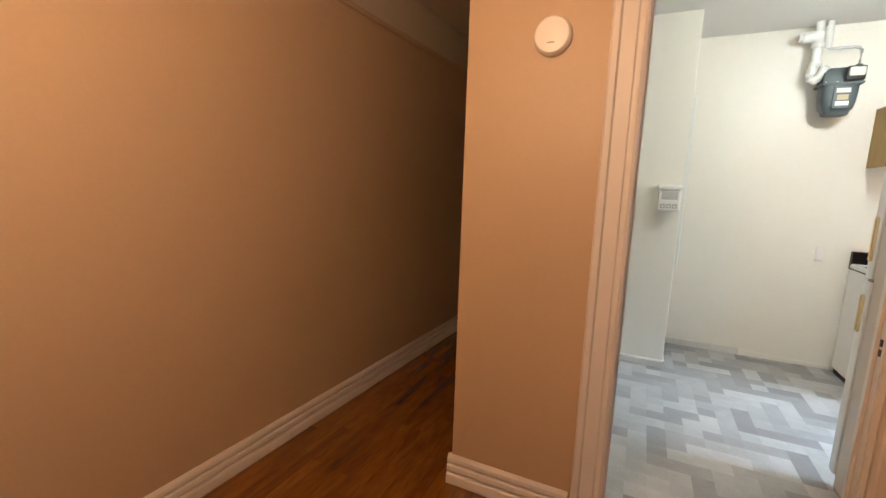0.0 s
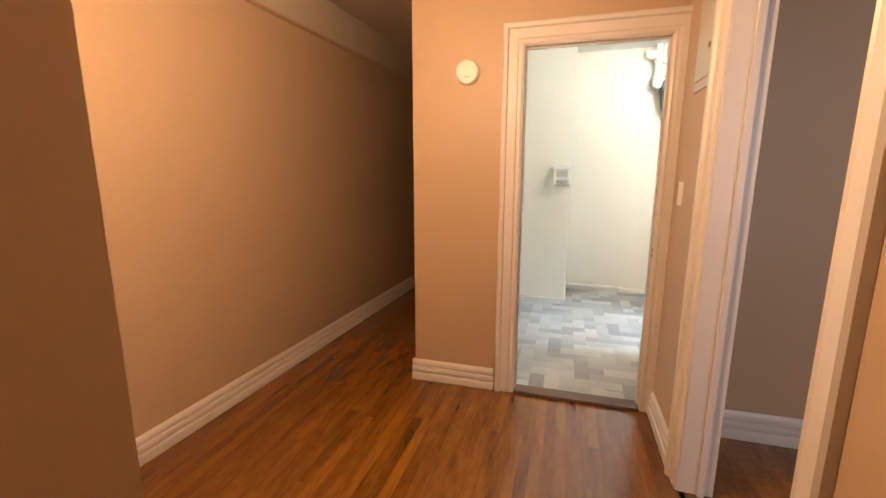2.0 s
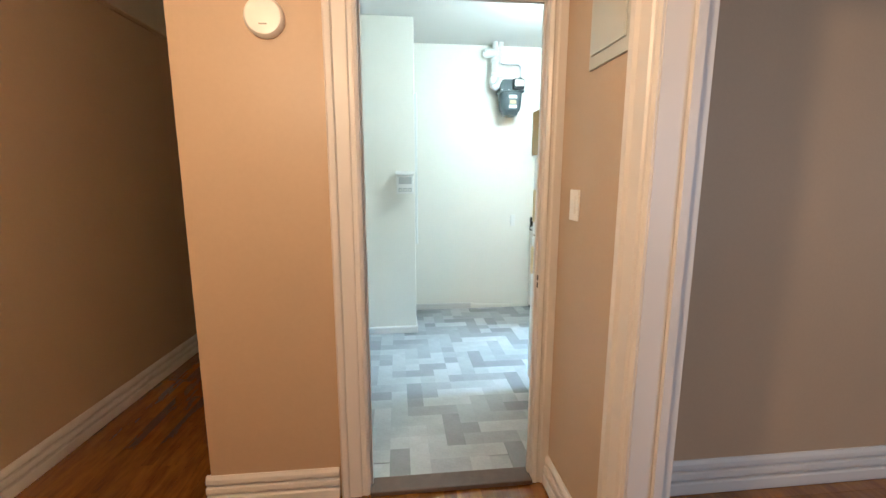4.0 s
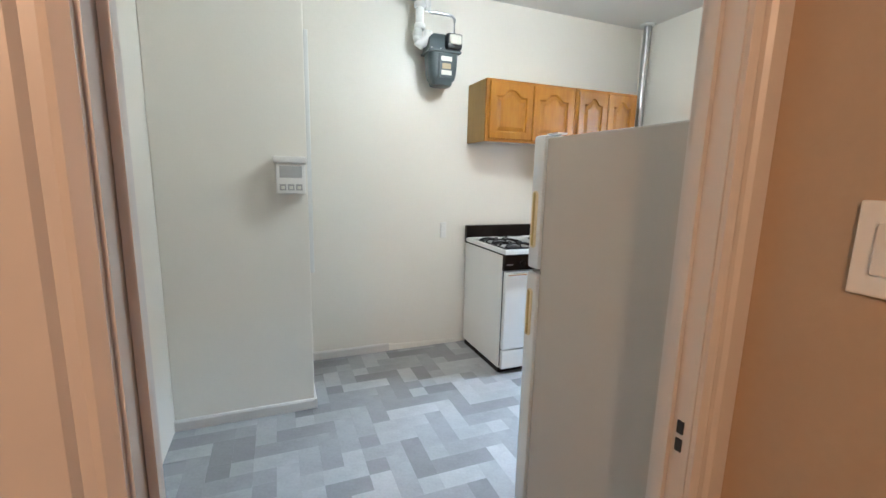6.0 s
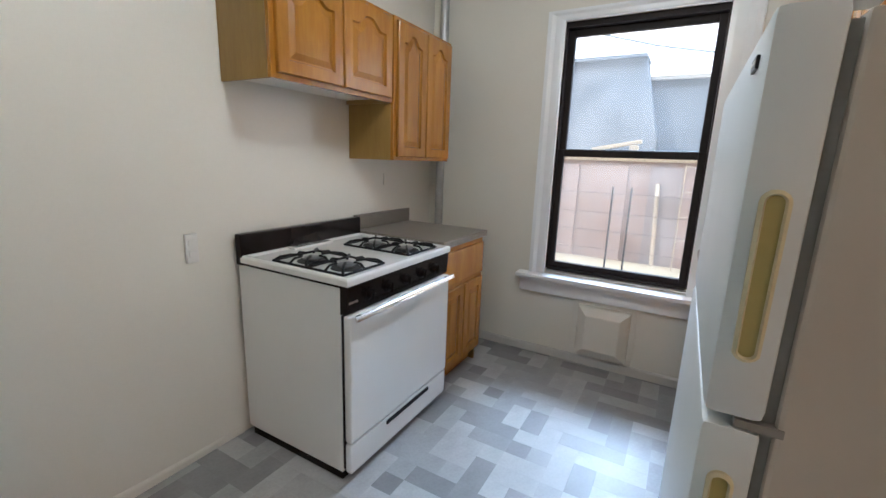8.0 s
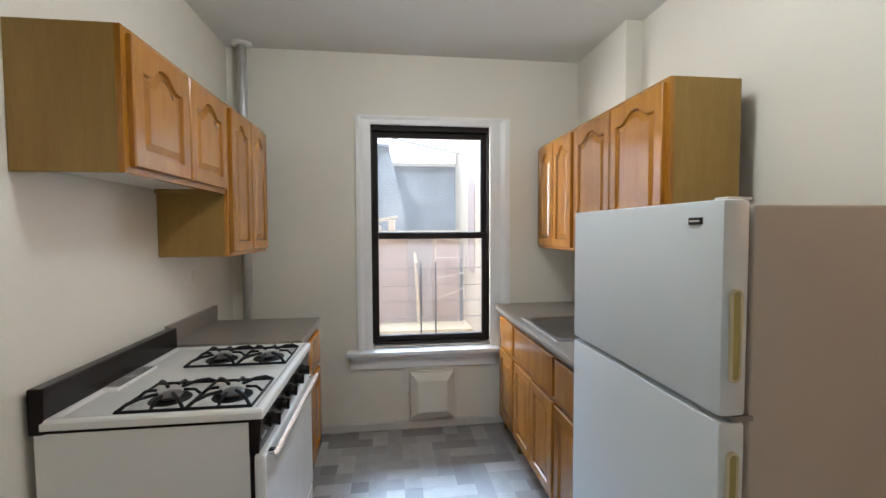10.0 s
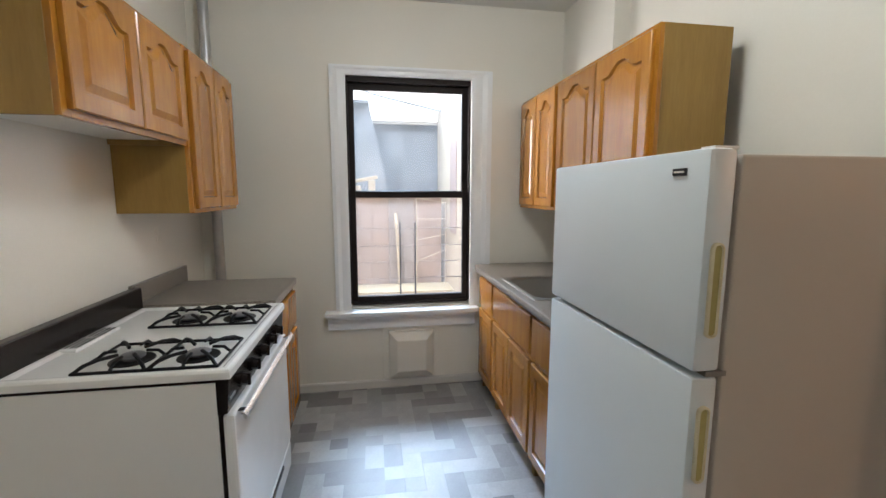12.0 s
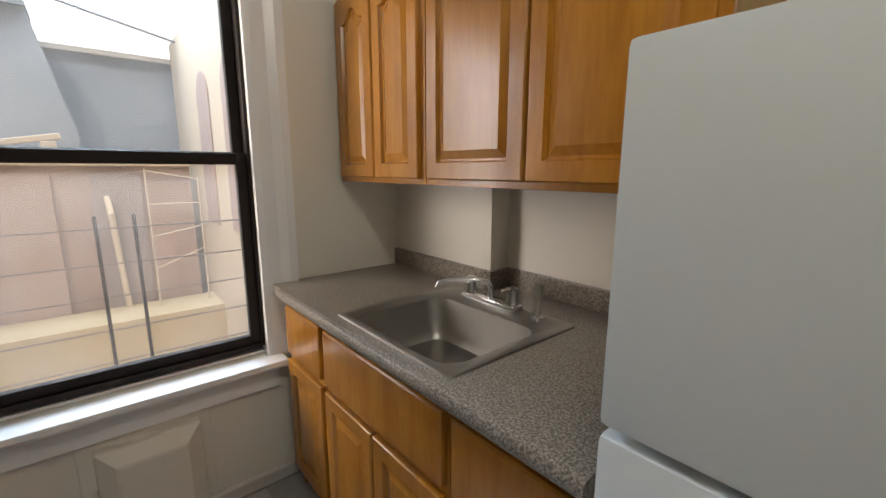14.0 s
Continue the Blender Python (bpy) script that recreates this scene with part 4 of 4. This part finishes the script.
    part("pipe", tube(bmesh.new(), [(3.89, 6.705, 0.0), (3.89, 6.705, H)], 0.031, 16), PIPE, p, smooth=True)
    part("ceiling_collar", lathe(bmesh.new(), ((0.040, 0.0), (0.060, 0.004), (0.066, 0.016)), Matrix.Translation((3.89, 6.705, H - 0.017)), 20), PIPE_WHITE, p, smooth=True)
    h = thing("wall_hatch", (KX1, 5.435, 0.06), "painted-over square wall hatch below the window", "hatch")
    part("frame", boxed(KX1 - 0.012, KX1 + 0.001, 5.235, 5.645, 0.066, 0.475, bevel=0.004), WHITE, h)
    bm = bmesh.new()
    sweep(bm, [[Vector((KX1 - d, 5.435 + sy * (0.165 - e), 0.262 + sz * (0.175 - e))) for sy, sz in ((-1, -1), (1, -1), (1, 1), (-1, 1))] for d, e in ((0.010, 0.0), (0.044, 0.003), (0.050, 0.008), (0.082, 0.056), (0.084, 0.066))])
    part("cover", bm, WHITE, h)
    part("latch", boxed(KX1 - 0.035, KX1 - 0.012, 5.600, 5.616, 0.23, 0.28, bevel=0.003), WHITE, h)
    k = thing("strike_plate", (KD1, 4.22, 0.95), "small dark latch slots in the door jamb", "strike plate")
    for z in (0.940, 0.972):
        part("slot", boxed(KD1 - 0.003, KD1 + 0.001, 4.150, 4.161, z, z + 0.022), BADGE, k)
    # lamps
    g = thing("ceiling_lamp", (0.25, 2.62, H), "round warm hall ceiling lamp", "ceiling lamp")
    part("canopy", lathe(bmesh.new(), ((0.06, 0.0), (0.07, 0.02), (0.07, 0.03)), Matrix.Translation((0.25, 2.62, H - 0.031)), 24), TRIM, g)
    g = thing("ceiling_lamp", (2.10, 5.42, H), "kitchen ceiling lamp with a bare bulb", "ceiling lamp")
    part("base", boxed(2.03, 2.17, 5.35, 5.49, H - 0.05, H - 0.001, bevel=0.01), TRIM, g)


build_fixtures()


# ---- outside ----
def build_outside():
    setting("ground", boxed(4.2, 80, -40, 50, -0.9, -0.6), YARD, "pale concrete yard", "ground")
    setting("backdrop", boxed(70, 70.2, -90, 100, -5, 70), HAZE, "bright hazy white sky", "sky")
    g = thing("window_guard", (4.13, 5.43, 0.66), "thin dark metal window guard with horizontal rails", "window guard")
    for z in (0.665, 0.792, 0.920, 1.045, 1.178):
        part("rail", tube(bmesh.new(), [(4.13, WY0 + 0.01, z), (4.13, WY1 - 0.01, z)], 0.003, 8), BROWN, g)
    for y in (5.498, 5.383):
        part("post", boxed(4.121, 4.128, y - 0.006, y + 0.006, 0.62, 1.225), SASH, g)
    b = thing("grey_building", (8.6, 7.5, -0.6), "blue-grey rendered building across the yard", "building")
    part("wall", sweep(bmesh.new(), [[Vector((x, y, z)) for y, z in ((5.50, -0.6), (5.50, 1.70), (5.74, 2.76), (14, 2.76), (14, -0.6))] for x in (7.5, 8.0)]), GREY_WALL, b)
    part("roof", boxed(7.45, 8.02, 5.73, 14, 2.76, 2.80), GREY_WALL, b)
    b = thing("grey_building", (9.5, 5, -0.6), "grey rendered shed wall set further back", "building")
    part("wall", boxed(8.1, 11, 3.5, 7.0, -0.6, 2.56), GREY_WALL, b)
    part("roof", boxed(8.03, 11, 3.5, 7.0, 2.56, 2.61), FRIEZE, b)
    b = thing("cream_building", (6.5, 3.5, -0.6), "cream stucco building with arched windows", "building")
    part("wall", boxed(5.3, 8.0, 2.0, 4.62, -0.6, 2.75), CREAM_WALL, b)
    for x in (5.65, 6.55):
        bm = bmesh.new()
        arc = [(x - 0.22, 0.9), (x + 0.22, 0.9)] + [(x + 0.22 * math.cos(a), 2.02 + 0.22 * math.sin(a)) for a in [math.pi * k / 10 for k in range(11)]]
        sweep(bm, [[Vector((u, y, v)) for u, v in arc] for y in (4.60, 4.632)])
        part("window", bm, PINK_WALL, b, "brown arched window")
    w = thing("yard_wall", (7.2, 5.8, -0.6), "low pinkish wall with piers and a timber on top", "wall")
    part("wall", boxed(7.1, 7.3, 4.70, 9, -0.6, 1.42), PINK_WALL, w)
    for i in range(4):
        part("pier", boxed(7.04, 7.1, 5.12 + 0.62 * i, 5.48 + 0.62 * i, -0.6, 1.36), BROWN if i == 0 else PINK_WALL, w)
    part("coping", boxed(7.0, 7.35, 4.70, 9, 1.42, 1.47), CREAM_WALL, w)
    part("ledge", boxed(6.5, 7.02, 4.62, 9, -0.6, 0.12), YELLOW, w, "sunlit yellow ledge")
    t = thing("timber", (7.15, 5.85, 1.47), "pale timber lying on the wall", "timber")
    lean = Matrix.Translation((7.05, 5.92, 1.60)) @ Matrix.Rotation(radians(-10.5), 4, "X")
    part("beam", boxed(-0.06, 0.06, -0.30, 0.30, -0.012, 0.035, bevel=0.008, m=lean), CREAM_WALL, t)
    part("block", boxed(6.98, 7.12, 5.66, 5.76, 1.472, 1.618, bevel=0.01), CREAM_WALL, t)
    part("block", boxed(6.98, 7.12, 5.86, 6.16, 1.472, 1.545, bevel=0.01), CREAM_WALL, t)
    d = thing("drain_pipe", (6.95, 5.36, 0.12), "white plastic drain pipe against the yard wall", "pipe")
    part("pipe", tube(bmesh.new(), [(6.96, 5.33, 0.12), (6.96, 5.37, 1.00), (7.02, 5.38, 1.15)], 0.026, 10), CREAM_WALL, d, smooth=True)
    d = thing("folding_rack", (6.85, 4.95, 0.12), "white metal rack leaning by the wall", "rack")
    for k in range(4):
        part("bar", tube(bmesh.new(), [(6.80, 4.68, 1.30 - 0.22 * k), (6.80, 5.10, 1.38 - 0.30 * k)], 0.006, 6), CREAM_WALL, d)
    part("upright", tube(bmesh.new(), [(6.80, 5.10, 0.12), (6.80, 5.10, 1.40)], 0.008, 6), CREAM_WALL, d)
    part("upright", tube(bmesh.new(), [(6.80, 4.69, 0.12), (6.80, 4.69, 1.32)], 0.008, 6), CREAM_WALL, d)
    c = thing("overhead_cable", (7.4, 5.0, 2.6), "dark cable sagging across the yard", "cable")
    part("cable", tube(bmesh.new(), [(7.4, 6.6, 3.15), (7.4, 5.6, 2.86), (7.6, 4.62, 2.70)], 0.012, 6), GREY_WALL, c)


build_outside()

# ---- floors, laid piece by piece ----
setting("floor_hall", boxed(-1.3, 4.75, -1.75, 4.14, -0.12, -0.004), FLOOR_JOINT, "dark joints under the oak strip floor", "floor")
setting("floor_corridor", boxed(-1.3, 0.1, 4.14, 9.35, -0.12, -0.004), FLOOR_JOINT, "dark joints under the corridor floor", "floor")
floor_k = setting("floor_kitchen", boxed(0.10, 4.10, 4.14, 6.98, -0.12, -0.006), VINYL_BED, "grey vinyl floor of small staggered blocks", "floor")
STRIP = 0.057
strip_mesh = {n: mesh_of("oak_strip", boxed(0.0003, STRIP - 0.0003, 0.0003, n / 100 - 0.0003, -0.004, 0.0), FLOOR_OAK) for n in (45, 70, 95, 120, 150)}
floor_h = bpy.data.objects["floor_hall"]


def strips(x0, x1, y0, y1, seed, ragged=0.0):
    """Rows of boards of uneven length, laid back from y1: place and length of each."""
    r = random.Random(seed)
    x = x0
    while x < x1 - 0.001:
        y = y1 + (r.uniform(0.0, 1.2) if x < ragged - STRIP else 0.0)
        while y > y0:
            n = r.choice((45, 70, 95, 120, 150))
            y -= n / 100
            yield x, y, n
        x += STRIP


ends = {}
for x, y, n in strips(-1.026, 1.515, 1.4, 4.14, 3):
    ob = new("oak_strip", strip_mesh[n])
    lift = 0.35 + 0.9 * abs(math.sin(x * 91.0)) if x < -STRIP else 0.0
    ob.location, ob.parent = (x, y + lift, 0.0), floor_h
    ends[round(x, 4)] = max(ends.get(round(x, 4), 0.0), y + lift + n / 100)

for nm, area, turn, parent in (("near_room_boards", (-1.026, 1.515, -1.7, 1.75), 0, floor_h), ("corridor_boards", (-1.026, 0.0, 4.14, 9.2), 0, bpy.data.objects["floor_corridor"]), ("side_room_boards", (0.5, 4.0, -4.6, -1.515), 90, floor_h)):
    bm = bmesh.new()
    for x, y, n in strips(*area, 7):
        y0 = max(y, area[2])
        if nm == "corridor_boards":
            y0 = max(y0, ends.get(round(x, 4), 4.14))
        if y0 < y + n / 100 - 0.01:
            box(bm, x + 0.0006, x + STRIP - 0.0006, y0 + 0.0006, y + n / 100 - 0.0006, -0.004, 0.0 if nm != "near_room_boards" else -0.0005, m=Matrix.Rotation(radians(turn), 4, "Z"))
    ob = part(nm, bm, FLOOR_OAK, parent)
    tagged(ob, "joined oak strip boards", "", "", "stuff")

TILE = 0.1016
tile_mesh = {(w, h): mesh_of("vinyl_block", boxed(0.0002, w * TILE - 0.0002, 0.0002, h * TILE - 0.0002, -0.003, 0.0), VINYL) for w, h in ((1, 1), (1, 2), (1, 3), (2, 1), (3, 1))}
rng = random.Random(11)
for i in range(-3, 42):
    for j in range(-3, 32):
        k = (i - j) % 6
        if k not in (0, 3):
            continue
        flat = k == 0
        x, y = KX0 + i * TILE, 4.14 + (j if flat else j - 2) * TILE
        cx, cy = x + (1.5 if flat else 0.5) * TILE, y + (0.5 if flat else 1.5) * TILE
        if not (KX0 - 0.05 < cx < KX1 + 0.05 and KY0 - 0.22 < cy < KY1 + 0.05) or (cx < 0.95 and cy > 6.25):
            continue
        if (cx > 1.85 and cy < 4.66) or (cx > 2.42 and cy > 6.40):
            continue
        at = 0
        for n in rng.choice(((3,), (3,), (2, 1), (1, 2))):
            ob = new("vinyl_block", tile_mesh[(n, 1) if flat else (1, n)])
            ob.location = (x + at * TILE if flat else x, y if flat else y + at * TILE, -0.0045 if y < 4.139 else 0.0)
            ob.parent = floor_k
            at += n
